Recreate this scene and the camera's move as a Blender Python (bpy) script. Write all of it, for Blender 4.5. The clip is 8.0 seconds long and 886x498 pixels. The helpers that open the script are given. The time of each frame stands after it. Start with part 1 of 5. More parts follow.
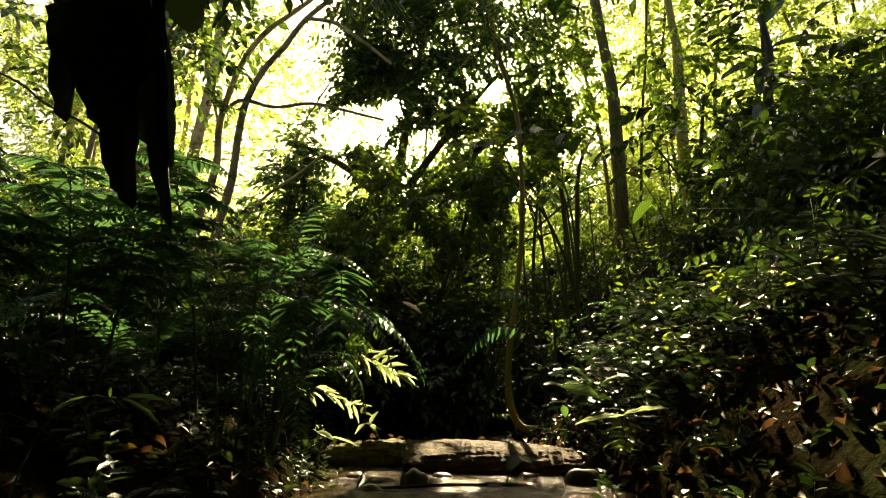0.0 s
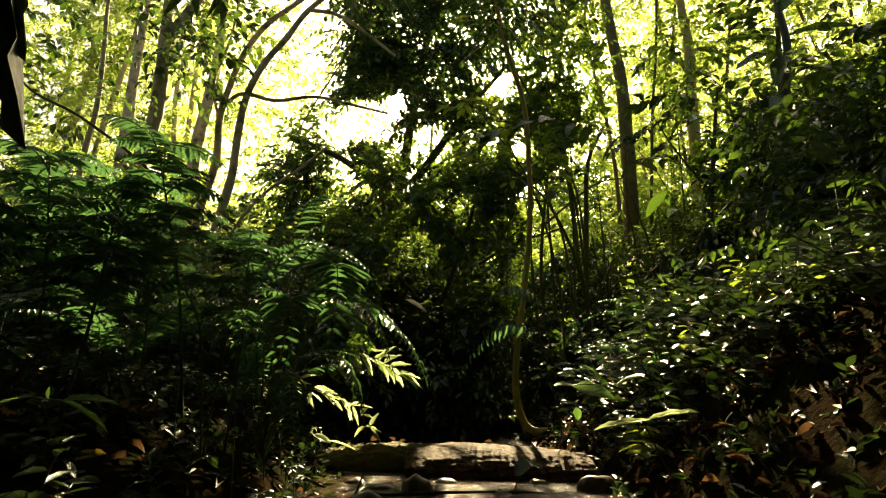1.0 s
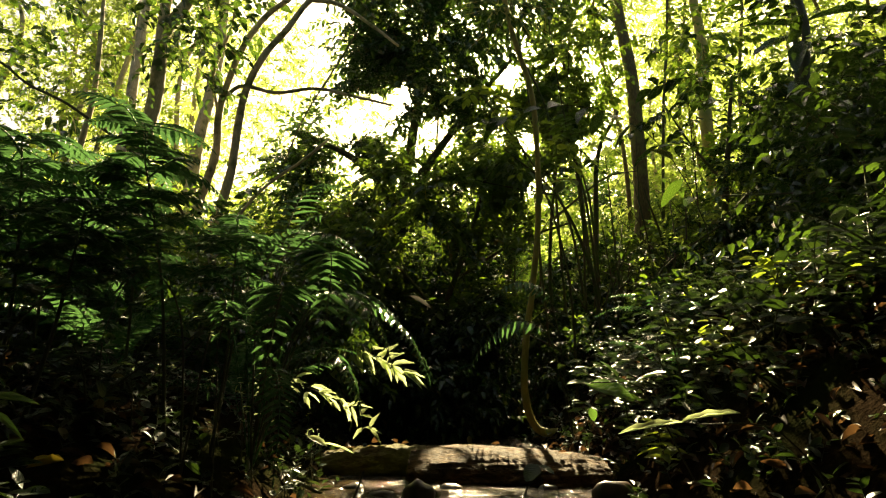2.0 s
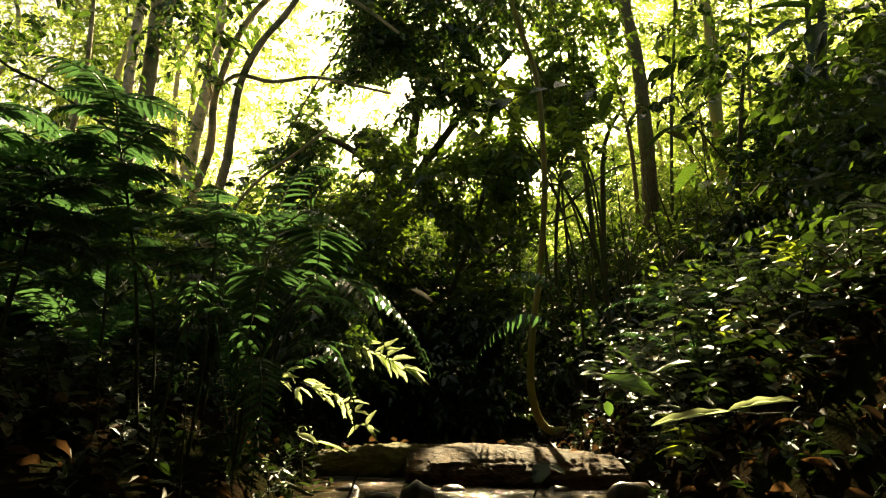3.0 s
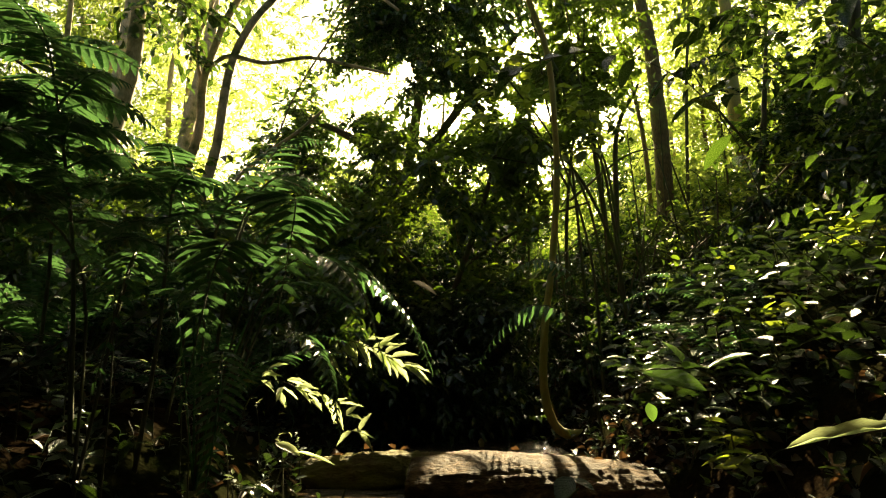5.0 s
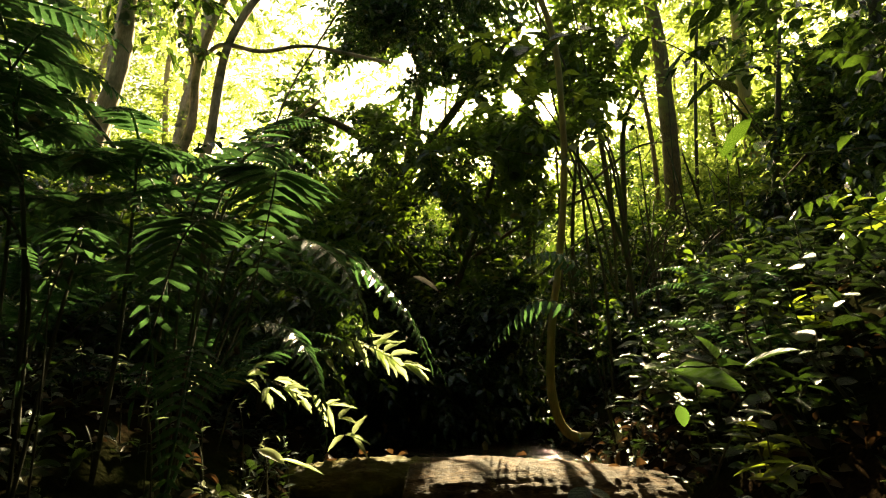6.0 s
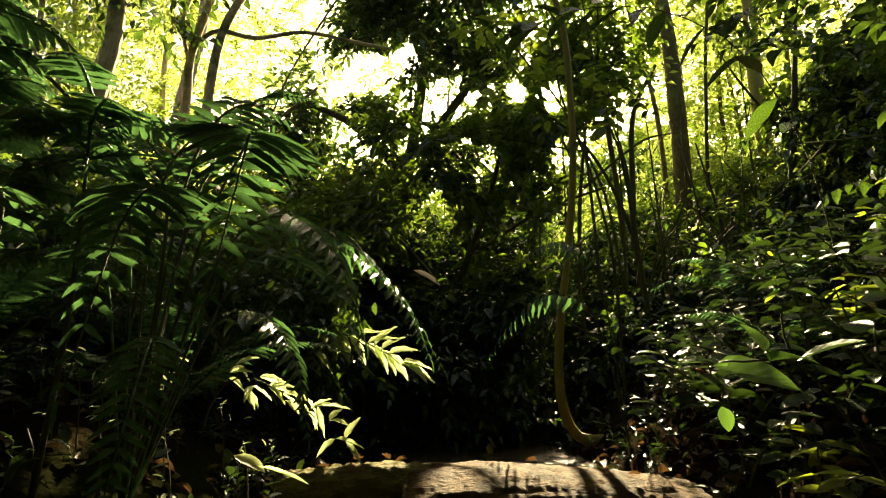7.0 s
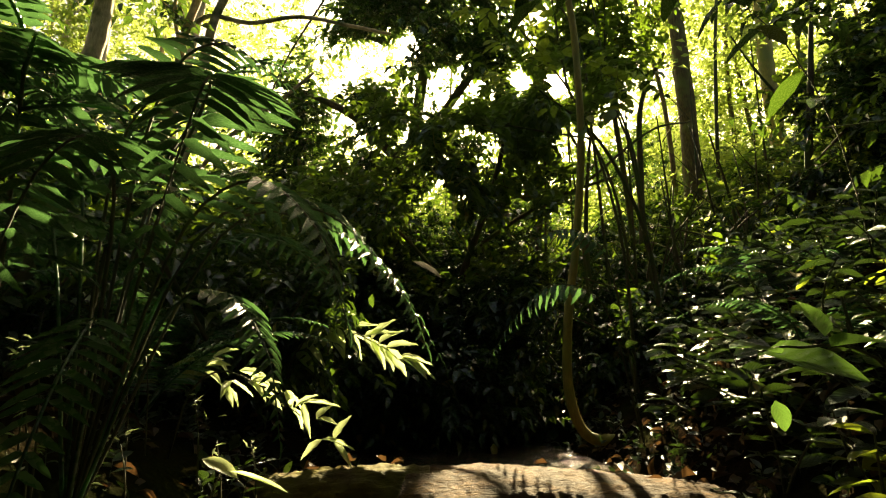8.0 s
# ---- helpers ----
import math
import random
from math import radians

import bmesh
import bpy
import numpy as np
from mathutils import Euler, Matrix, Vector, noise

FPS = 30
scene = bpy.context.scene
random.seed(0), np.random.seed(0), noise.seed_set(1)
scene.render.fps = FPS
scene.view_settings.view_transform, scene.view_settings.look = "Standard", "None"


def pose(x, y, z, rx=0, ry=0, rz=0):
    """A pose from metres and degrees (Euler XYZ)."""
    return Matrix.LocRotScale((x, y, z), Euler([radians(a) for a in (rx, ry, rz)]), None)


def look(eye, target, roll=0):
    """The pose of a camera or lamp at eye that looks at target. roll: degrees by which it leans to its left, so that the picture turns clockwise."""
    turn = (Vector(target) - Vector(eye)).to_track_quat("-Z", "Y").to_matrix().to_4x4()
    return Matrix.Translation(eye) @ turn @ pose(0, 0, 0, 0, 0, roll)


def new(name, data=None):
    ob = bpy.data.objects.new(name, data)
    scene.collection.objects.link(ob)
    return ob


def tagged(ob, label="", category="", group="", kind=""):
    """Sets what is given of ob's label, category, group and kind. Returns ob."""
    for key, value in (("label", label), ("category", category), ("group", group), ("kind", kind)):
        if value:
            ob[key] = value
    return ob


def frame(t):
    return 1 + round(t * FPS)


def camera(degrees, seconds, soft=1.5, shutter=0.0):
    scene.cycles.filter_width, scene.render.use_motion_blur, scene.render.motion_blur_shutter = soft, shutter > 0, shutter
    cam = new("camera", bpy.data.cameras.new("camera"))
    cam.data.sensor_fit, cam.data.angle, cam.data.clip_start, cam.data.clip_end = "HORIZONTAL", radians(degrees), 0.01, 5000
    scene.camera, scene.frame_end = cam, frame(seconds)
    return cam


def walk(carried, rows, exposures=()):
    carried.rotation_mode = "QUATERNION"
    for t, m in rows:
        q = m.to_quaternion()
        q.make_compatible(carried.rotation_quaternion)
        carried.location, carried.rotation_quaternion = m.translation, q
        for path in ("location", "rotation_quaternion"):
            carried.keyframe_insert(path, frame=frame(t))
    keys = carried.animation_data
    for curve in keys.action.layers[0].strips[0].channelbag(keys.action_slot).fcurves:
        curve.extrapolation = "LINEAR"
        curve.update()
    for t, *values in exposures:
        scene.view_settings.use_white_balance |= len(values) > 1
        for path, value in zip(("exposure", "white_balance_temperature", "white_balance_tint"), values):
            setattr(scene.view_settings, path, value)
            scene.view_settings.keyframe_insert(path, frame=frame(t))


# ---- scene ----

cam = camera(76.4, 8.0, soft=1.1)
PATH = [
    (0.0, (-0.071, 0.004, 0.867), (-0.055, 1.945, 1.350), -0.1),
    (0.5, (-0.063, 0.138, 0.866), (-0.057, 2.078, 1.350), -0.05),
    (1.0, (-0.050, 0.270, 0.867), (-0.057, 2.211, 1.352), 0.0),
    (1.5, (-0.039, 0.404, 0.867), (-0.060, 2.345, 1.352), 0.0),
    (3.0, (-0.010, 0.872, 0.816), (-0.056, 2.811, 1.303), -0.2),
    (3.5, (-0.012, 1.009, 0.804), (-0.062, 2.948, 1.291), -0.3),
    (4.0, (-0.012, 1.153, 0.806), (-0.067, 3.092, 1.292), -0.3),
    (4.5, (-0.018, 1.290, 0.816), (-0.076, 3.230, 1.302), -0.35),
    (6.0, (-0.028, 1.742, 0.819), (-0.097, 3.680, 1.306), -0.35),
    (6.5, (-0.034, 1.900, 0.817), (-0.108, 3.838, 1.305), -0.25),
    (7.0, (-0.038, 2.064, 0.811), (-0.116, 4.002, 1.300), -0.25),
    (7.5, (-0.040, 2.222, 0.799), (-0.122, 4.159, 1.288), -0.3),
    (8.0, (-0.036, 2.377, 0.790), (-0.124, 4.314, 1.278), -0.3),
]
walk(cam, [(t, look(eye, aim, roll)) for t, eye, aim, roll in PATH], [(0.0, 2.1, 8400, 6), (8.0, 2.3, 8400, 6)])

# ---- world and sun: low morning sun ahead, upstream ----
SUN = Vector((0.095, 0.90, 0.521)).normalized()
world = bpy.data.worlds.new("sky")
scene.world = world
world.use_nodes = True
wn, wl = world.node_tree.nodes, world.node_tree.links
sky = wn.new("ShaderNodeTexSky")
sky.sky_type, sky.sun_disc = "NISHITA", False
sky.sun_elevation, sky.sun_rotation = math.asin(SUN.z), math.atan2(SUN.x, SUN.y)
sky.air_density, sky.dust_density, sky.ozone_density = 1.0, 8.0, 0.6
wn["Background"].inputs["Strength"].default_value = 0.055
wl.new(sky.outputs["Color"], wn["Background"].inputs["Color"])

sun = new("sun", bpy.data.lights.new("sun", "SUN"))
sun.data.energy, sun.data.angle, sun.data.color = 5.0, radians(0.6), (1.0, 0.88, 0.62)
sun.matrix_world = look(SUN * 60, (0, 0, 0))

# ---- mesh tools ----
UP = np.array((0.0, 0.0, 1.0))


def unit(a):
    a = np.asarray(a, float)
    return a / np.maximum(np.linalg.norm(a, axis=-1, keepdims=True), 1e-9)


def mesh(name, V, F, mats, UV=None, smooth=True, slots=None):
    """A mesh from arrays: vertices, triangles, materials, one uv a vertex, one slot a face."""
    V, F = np.asarray(V, np.float32), np.asarray(F, np.int32)
    me = bpy.data.meshes.new(name)
    me.vertices.add(len(V))
    me.vertices.foreach_set("co", V.ravel())
    me.loops.add(F.size)
    me.loops.foreach_set("vertex_index", F.ravel())
    me.polygons.add(len(F))
    me.polygons.foreach_set("loop_start", np.arange(0, F.size, F.shape[1], dtype=np.int32))
    if smooth:
        me.polygons.foreach_set("use_smooth", np.ones(len(F), bool))
    for m in mats if isinstance(mats, (list, tuple)) else [mats]:
        me.materials.append(m)
    if slots is not None:
        me.polygons.foreach_set("material_index", np.asarray(slots, np.int32))
    if UV is not None:
        layer = me.uv_layers.new(name="leaf")
        layer.data.foreach_set("uv", np.asarray(UV, np.float32)[F.ravel()].ravel())
    me.update()
    me.validate()
    return me


def thing(name, at, label, category, group="", kind=""):
    """An empty at the base of a thing, to hold its parts."""
    ob = new(name)
    ob.empty_display_size = 0.05
    ob.location = at
    return tagged(ob, label, category, group, kind)


def origin(ob):
    o = Vector(ob.location)
    while ob.parent:
        ob = ob.parent
        o += Vector(ob.location)
    return np.array(o)


def part(name, geo, material, parent, label="", kind=""):
    """Links arrays in world coordinates as ONE mesh object under a thing or a part."""
    V, F = np.asarray(geo[0], float) - origin(parent), geo[1]
    ob = new(name, mesh(name, V, F, material, geo[2] if len(geo) > 2 else None))
    ob.parent = parent
    return tagged(ob, label, "", "", kind)


def solo(name, geo, material, label, category, group="", kind="", at=None):
    """A thing of one mesh, its origin at its lowest middle."""
    V = np.asarray(geo[0], float)
    o = np.array(at) if at is not None else np.array((*V[:, :2].mean(0), V[:, 2].min()))
    ob = new(name, mesh(name, V - o, geo[1], material, geo[2] if len(geo) > 2 else None))
    ob.location = o
    return tagged(ob, label, category, group, kind)


def join(*geos):
    V, F, U, n = [], [], [], 0
    for g in geos:
        V.append(np.asarray(g[0], float)), F.append(np.asarray(g[1]) + n)
        U.append(g[2] if len(g) > 2 else np.zeros((len(g[0]), 2)))
        n += len(g[0])
    return np.vstack(V), np.vstack(F), np.vstack(U)


def smooth_line(pts, n):
    """n points along a Catmull-Rom curve through pts."""
    p = np.asarray(pts, float)
    p = np.vstack((2 * p[0] - p[1], p, 2 * p[-1] - p[-2]))
    s = np.linspace(0, len(p) - 3 - 1e-6, n)
    i, f = s.astype(int), (s % 1)[:, None]
    a, b, c, d = p[i], p[i + 1], p[i + 2], p[i + 3]
    return 0.5 * (2 * b + (c - a) * f + (2 * a - 5 * b + 4 * c - d) * f * f + (3 * b - a - 3 * c + d) * f ** 3)


def tube(pts, radii, sides=8, lump=0.0, seed=0):
    """A round stem along pts, closed at both ends."""
    p, n = np.asarray(pts, float), len(pts)
    r = np.interp(np.linspace(0, 1, n), np.linspace(0, 1, len(radii)), radii)
    d = unit(np.gradient(p, axis=0))
    ref = np.array((0.31, 0.17, 0.93)) if abs(d[:, 2]).mean() < 0.8 else np.array((0.95, 0.25, 0.1))
    a = unit(np.cross(d, ref))
    b = np.cross(d, a)
    ang = np.arange(sides) * 2 * np.pi / sides
    rr = np.repeat(r[:, None], sides, 1)
    if lump:
        g = np.random.default_rng(seed)
        rr = rr * (1 + lump * (np.sin(ang * 2 + g.uniform(0, 6)) * 0.5 + g.normal(0, 0.6, (n, sides)) * 0.6 + g.normal(0, 0.7, (n, 1))))
    V = p[:, None] + rr[..., None] * (np.cos(ang)[None, :, None] * a[:, None] + np.sin(ang)[None, :, None] * b[:, None])
    V = np.vstack((V.reshape(-1, 3), p[:1], p[-1:]))
    F = []
    i, j = np.meshgrid(np.arange(n - 1), np.arange(sides), indexing="ij")
    q0, q1 = i * sides + j, i * sides + (j + 1) % sides
    F = np.concatenate((np.stack((q0, q1, q1 + sides), -1).reshape(-1, 3), np.stack((q0, q1 + sides, q0 + sides), -1).reshape(-1, 3)))
    j = np.arange(sides)
    caps = np.concatenate((np.stack(((j + 1) % sides, j, np.full(sides, n * sides)), -1),
                           np.stack(((n - 1) * sides + j, (n - 1) * sides + (j + 1) % sides, np.full(sides, n * sides + 1)), -1)))
    return V, np.concatenate((F, caps)), np.zeros((len(V), 2))


def blade(n, widest=0.4, sharp=1.0, fold=0.25, droop=0.25, wave=0.0, tooth=0.0):
    """A leaf along +y from 0 to 1, half a unit wide on each side, folded at the midrib: vertices, triangles, uv."""
    s = np.linspace(0, 1, n + 1)
    k = np.log(0.5) / np.log(widest)
    w = np.sin(np.pi * s ** k) ** sharp * 0.5
    z = -droop * s ** 2
    V = [(0, y, h) for y, h in zip(s, z)]
    U = [(0.5, y) for y in s]
    F = []
    for side in (-1, 1):
        o = len(V)
        for i in range(1, n):
            ww = w[i] * (1 + tooth * (1 if i % 2 else -1))
            V.append((side * ww, s[i] + 0.04, z[i] + fold * ww + wave * np.sin(i * 2.1 + side)))
            U.append((0.5 + side * 0.5, s[i]))
        tri = [(0, 1, o)]
        for i in range(1, n - 1):
            tri += [(i, i + 1, o + i), (i, o + i, o + i - 1)]
        tri += [(n - 1, n, o + n - 2)]
        F += tri if side < 0 else [(a, c, b) for a, b, c in tri]
    return np.array(V, float), np.array(F), np.array(U, float)


def scatter(leaf, P, D, N, L, W):
    """Copies of a blade at P, along D, facing N, of length L and width W, joined into arrays."""
    V, F, U = leaf
    D, m = unit(D), len(P)
    X = unit(np.cross(D, N))
    Z = np.cross(X, D)
    L, W = np.broadcast_to(L, m)[:, None, None], np.broadcast_to(W, m)[:, None, None]
    out = P[:, None] + V[None, :, :1] * W * X[:, None] + V[None, :, 1:2] * L * D[:, None] + V[None, :, 2:] * L * Z[:, None]
    faces = F[None] + (np.arange(m) * len(V))[:, None, None]
    return out.reshape(-1, 3), faces.reshape(-1, 3), np.tile(U, (m, 1))


def leaf_pose(p, d, n, l, w):
    d = unit(d)
    x = unit(np.cross(d, n))
    z = np.cross(x, d)
    return Matrix(((x[0] * w, d[0] * l, z[0] * l, p[0]), (x[1] * w, d[1] * l, z[1] * l, p[1]), (x[2] * w, d[2] * l, z[2] * l, p[2]), (0, 0, 0, 1)))


def sprays(g, C, D, length, k, ll, lw, droop=0.35, flat=0.35):
    """Leafy twigs from C along D: leaf arrays (P, D, N, L, W) and the twig ends."""
    T = len(C)
    D = unit(D)
    ln = np.broadcast_to(length, T) * g.uniform(0.7, 1.3, T)
    side = unit(np.cross(D, UP + g.normal(0, 0.15, (T, 3))))
    s = (np.arange(k) + 0.6) / k
    sag = np.array((0, 0, -0.25))
    P = C[:, None] + D[:, None] * (ln[:, None] * s)[..., None] + (ln[:, None] * s ** 2)[..., None] * sag
    alt = np.where(np.arange(k) % 2, 1.0, -1.0)
    alt[-1] = 0.15
    LD = 0.55 * D[:, None] + 0.85 * side[:, None] * alt[None, :, None] + g.normal(0, 0.22, (T, k, 3)) + np.array((0, 0, -droop))
    LN = UP + g.normal(0, flat, (T, k, 3)) - 0.15 * D[:, None]
    size = g.uniform(0.6, 1.2, (T, k)) * g.uniform(0.75, 1.2, (T, 1))
    ends = C + D * ln[:, None] + ln[:, None] * sag
    return (P.reshape(-1, 3), LD.reshape(-1, 3), LN.reshape(-1, 3), (size * ll).ravel(), (size * lw).ravel()), ends


def twigs(C, E, r):
    """Thin three-sided twigs from C to E, joined."""
    d = unit(E - C)
    a = unit(np.cross(d, np.array((0.3, 0.2, 0.93))))
    b = np.cross(d, a)
    m = len(C)
    mid = (C + E) / 2 + np.array((0, 0, 0.03)) * np.linalg.norm(E - C, axis=1, keepdims=True)
    V = np.zeros((m, 7, 3))
    for j in range(3):
        o = (np.cos(j * 2.094) * a + np.sin(j * 2.094) * b) * r
        V[:, j], V[:, 3 + j] = C + o, mid + o * 0.7
    V[:, 6] = E
    F = np.array([(0, 1, 4), (0, 4, 3), (1, 2, 5), (1, 5, 4), (2, 0, 3), (2, 3, 5), (3, 4, 6), (4, 5, 6), (5, 3, 6)])
    return V.reshape(-1, 3), (F[None] + (np.arange(m) * 7)[:, None, None]).reshape(-1, 3), np.zeros((m * 7, 2))


def wobble(x, y, z=0.0):
    """Cheap smooth noise, about -1 to 1."""
    return (np.sin(x * 1.7 + 1.3 * np.sin(y * 0.9 + z)) + np.sin(y * 1.3 + 1.7 * np.sin(z * 1.1 + x * 0.6) + 2.0) + np.sin(z * 1.5 + 1.1 * np.sin(x * 1.2 + y) + 4.0)) / 3


# gaps in the leaf cover through which the sun reaches the stream: a lit spot and the gap's radius
GAPS = [((-0.55, 5.5, 0.42), 0.2), ((-0.9, 5.5, 0.36), 0.2), ((-0.3, 5.05, 0.32), 0.13), ((0.1, 5.05, 0.32), 0.13), ((0.5, 5.0, 0.32), 0.13), ((0.9, 5.0, 0.3), 0.13), ((0.0, 5.4, 0.4), 0.2), ((0.45, 5.4, 0.38), 0.2), ((0.85, 5.4, 0.36), 0.2), ((0.1, 4.6, 0.2), 0.13), ((-0.3, 4.7, 0.2), 0.13), ((0.5, 4.6, 0.2), 0.13), ((0.1, 4.2, 0.2), 0.13),
        ((-0.6, 6.8, 1.05), 0.36), ((-0.95, 6.8, 1.2), 0.3), ((-0.88, 5.03, 0.7), 0.3), ((-0.94, 4.5, 0.5), 0.2), ((1.6, 5.4, 1.65), 0.42), ((2.0, 4.6, 1.8), 0.3), ((1.3, 4.6, 1.0), 0.25), ((2.8, 5.0, 2.4), 0.32), ((0.8, 3.9, 0.85), 0.2), ((-1.75, 3.6, 0.97), 0.1), ((-1.74, 3.84, 1.13), 0.1), ((-1.17, 3.82, 0.75), 0.12), ((-1.6, 4.4, 1.0), 0.1), ((-1.4, 4.6, 0.8), 0.1), ((-1.3, 5.0, 0.7), 0.12), ((-1.9, 4.2, 0.9), 0.1),
        ((1.2, 6.6, 1.35), 0.25), ((1.05, 5.0, 0.85), 0.2), ((2.1, 4.0, 1.55), 0.2), ((1.5, 7.6, 1.9), 0.25), ((2.3, 6.0, 2.3), 0.42),
        ((3.2, 9.8, 3.9), 0.4),
        ((-0.95, 4.6, 2.0), 0.34), ((-0.85, 4.5, 2.3), 0.25), ((-2.2, 4.0, 2.35), 0.3), ((-1.9, 4.6, 1.9), 0.2), ((0.95, 7.6, 1.2), 0.14), ((-2.6, 6.0, 2.0), 0.3), ((0.9, 4.0, 0.85), 0.12),
        ((-0.3, 4.4, 1.1), 0.2), ((-0.55, 4.7, 1.4), 0.16), ((-0.15, 4.9, 1.1), 0.17), ((0.88, 7.7, 0.6), 0.28), ((0.95, 7.7, 1.9), 0.2), ((1.05, 7.7, 2.8), 0.2), ((0.6, 2.37, 0.78), 0.26), ((0.5, 6.8, 1.5), 0.15), ((0.0, 0.6, 0.95), 0.42), ((-0.04, 2.2, 0.8), 0.28)]


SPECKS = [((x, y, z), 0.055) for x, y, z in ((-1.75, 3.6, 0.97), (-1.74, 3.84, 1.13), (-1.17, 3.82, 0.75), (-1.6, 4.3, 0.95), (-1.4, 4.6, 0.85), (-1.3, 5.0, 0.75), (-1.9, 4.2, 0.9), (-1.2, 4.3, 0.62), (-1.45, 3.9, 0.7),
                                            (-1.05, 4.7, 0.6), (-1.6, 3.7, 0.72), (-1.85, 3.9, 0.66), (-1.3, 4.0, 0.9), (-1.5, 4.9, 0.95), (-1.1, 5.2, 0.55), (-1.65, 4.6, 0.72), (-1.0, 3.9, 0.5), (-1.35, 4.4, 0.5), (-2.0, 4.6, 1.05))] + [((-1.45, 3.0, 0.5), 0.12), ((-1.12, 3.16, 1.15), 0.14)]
KEY_GAPS = SPECKS + [((-0.3, 4.4, 1.1), 0.17), ((-0.55, 4.7, 1.4), 0.13), ((-0.15, 4.9, 1.1), 0.14), ((0.0, 0.3, 0.95), 0.16), ((-0.04, 2.2, 0.8), 0.16), ((1.6, 5.4, 1.65), 0.35), ((0.6, 2.37, 0.78), 0.24),
            ((-0.55, 5.5, 0.42), 0.2), ((-0.9, 5.5, 0.36), 0.2), ((-0.3, 5.05, 0.32), 0.13), ((0.1, 5.05, 0.32), 0.13), ((0.5, 5.0, 0.32), 0.13), ((0.9, 5.0, 0.3), 0.13), ((0.0, 5.4, 0.4), 0.2), ((0.45, 5.4, 0.38), 0.2), ((0.85, 5.4, 0.36), 0.2), ((-0.6, 6.8, 1.05), 0.36), ((-0.95, 6.8, 1.2), 0.3), ((-0.88, 5.03, 0.7), 0.3), ((-0.94, 4.5, 0.5), 0.2),
            ((1.2, 6.6, 1.35), 0.2), ((1.05, 5.0, 0.85), 0.2), ((1.5, 7.6, 1.9), 0.2), ((0.8, 3.9, 0.85), 0.2), ((0.1, 4.6, 0.2), 0.13), ((-0.3, 4.7, 0.2), 0.13), ((0.5, 4.6, 0.2), 0.13), ((0.1, 4.2, 0.2), 0.13), ((0.88, 7.7, 0.6), 0.28), ((-0.95, 4.6, 2.0), 0.3), ((1.3, 4.6, 1.0), 0.2)]


SUN_U = unit(np.cross(np.array(SUN), UP))
SUN_V = np.cross(SUN_U, np.array(SUN))


def sunny(P, grow=1.0, spots=None, margin=0.0):
    """True where a leaf at P would stand in one of the sun gaps."""
    hit = np.zeros(len(P), bool)
    u, v, w = P @ SUN_U, P @ SUN_V, P @ np.array(SUN)
    for at, r in spots or GAPS:
        a = np.array(at)
        hit |= ((u - a @ SUN_U) ** 2 + (v - a @ SUN_V) ** 2 < (r * grow + margin) ** 2) & (w > a @ np.array(SUN) + 0.5)
    return hit


def keep(a, mask):
    return tuple(x[mask] for x in a)


# ---- materials ----
def material(name):
    m = bpy.data.materials.new(name)
    m.use_nodes = True
    n, l = m.node_tree.nodes, m.node_tree.links
    return m, n, l, n["Principled BSDF"]


def node(n, kind, **inputs):
    a = n.new(kind)
    for k, v in inputs.items():
        a.inputs[k.replace("_", " ")].default_value = v
    return a


def ramp(n, stops):
    r = n.new("ShaderNodeValToRGB")
    e = r.color_ramp.elements
    while len(e) < len(stops):
        e.new(0.5)
    for i, (p, c) in enumerate(stops):
        e[i].position, e[i].color = p, (*c, 1)
    return r


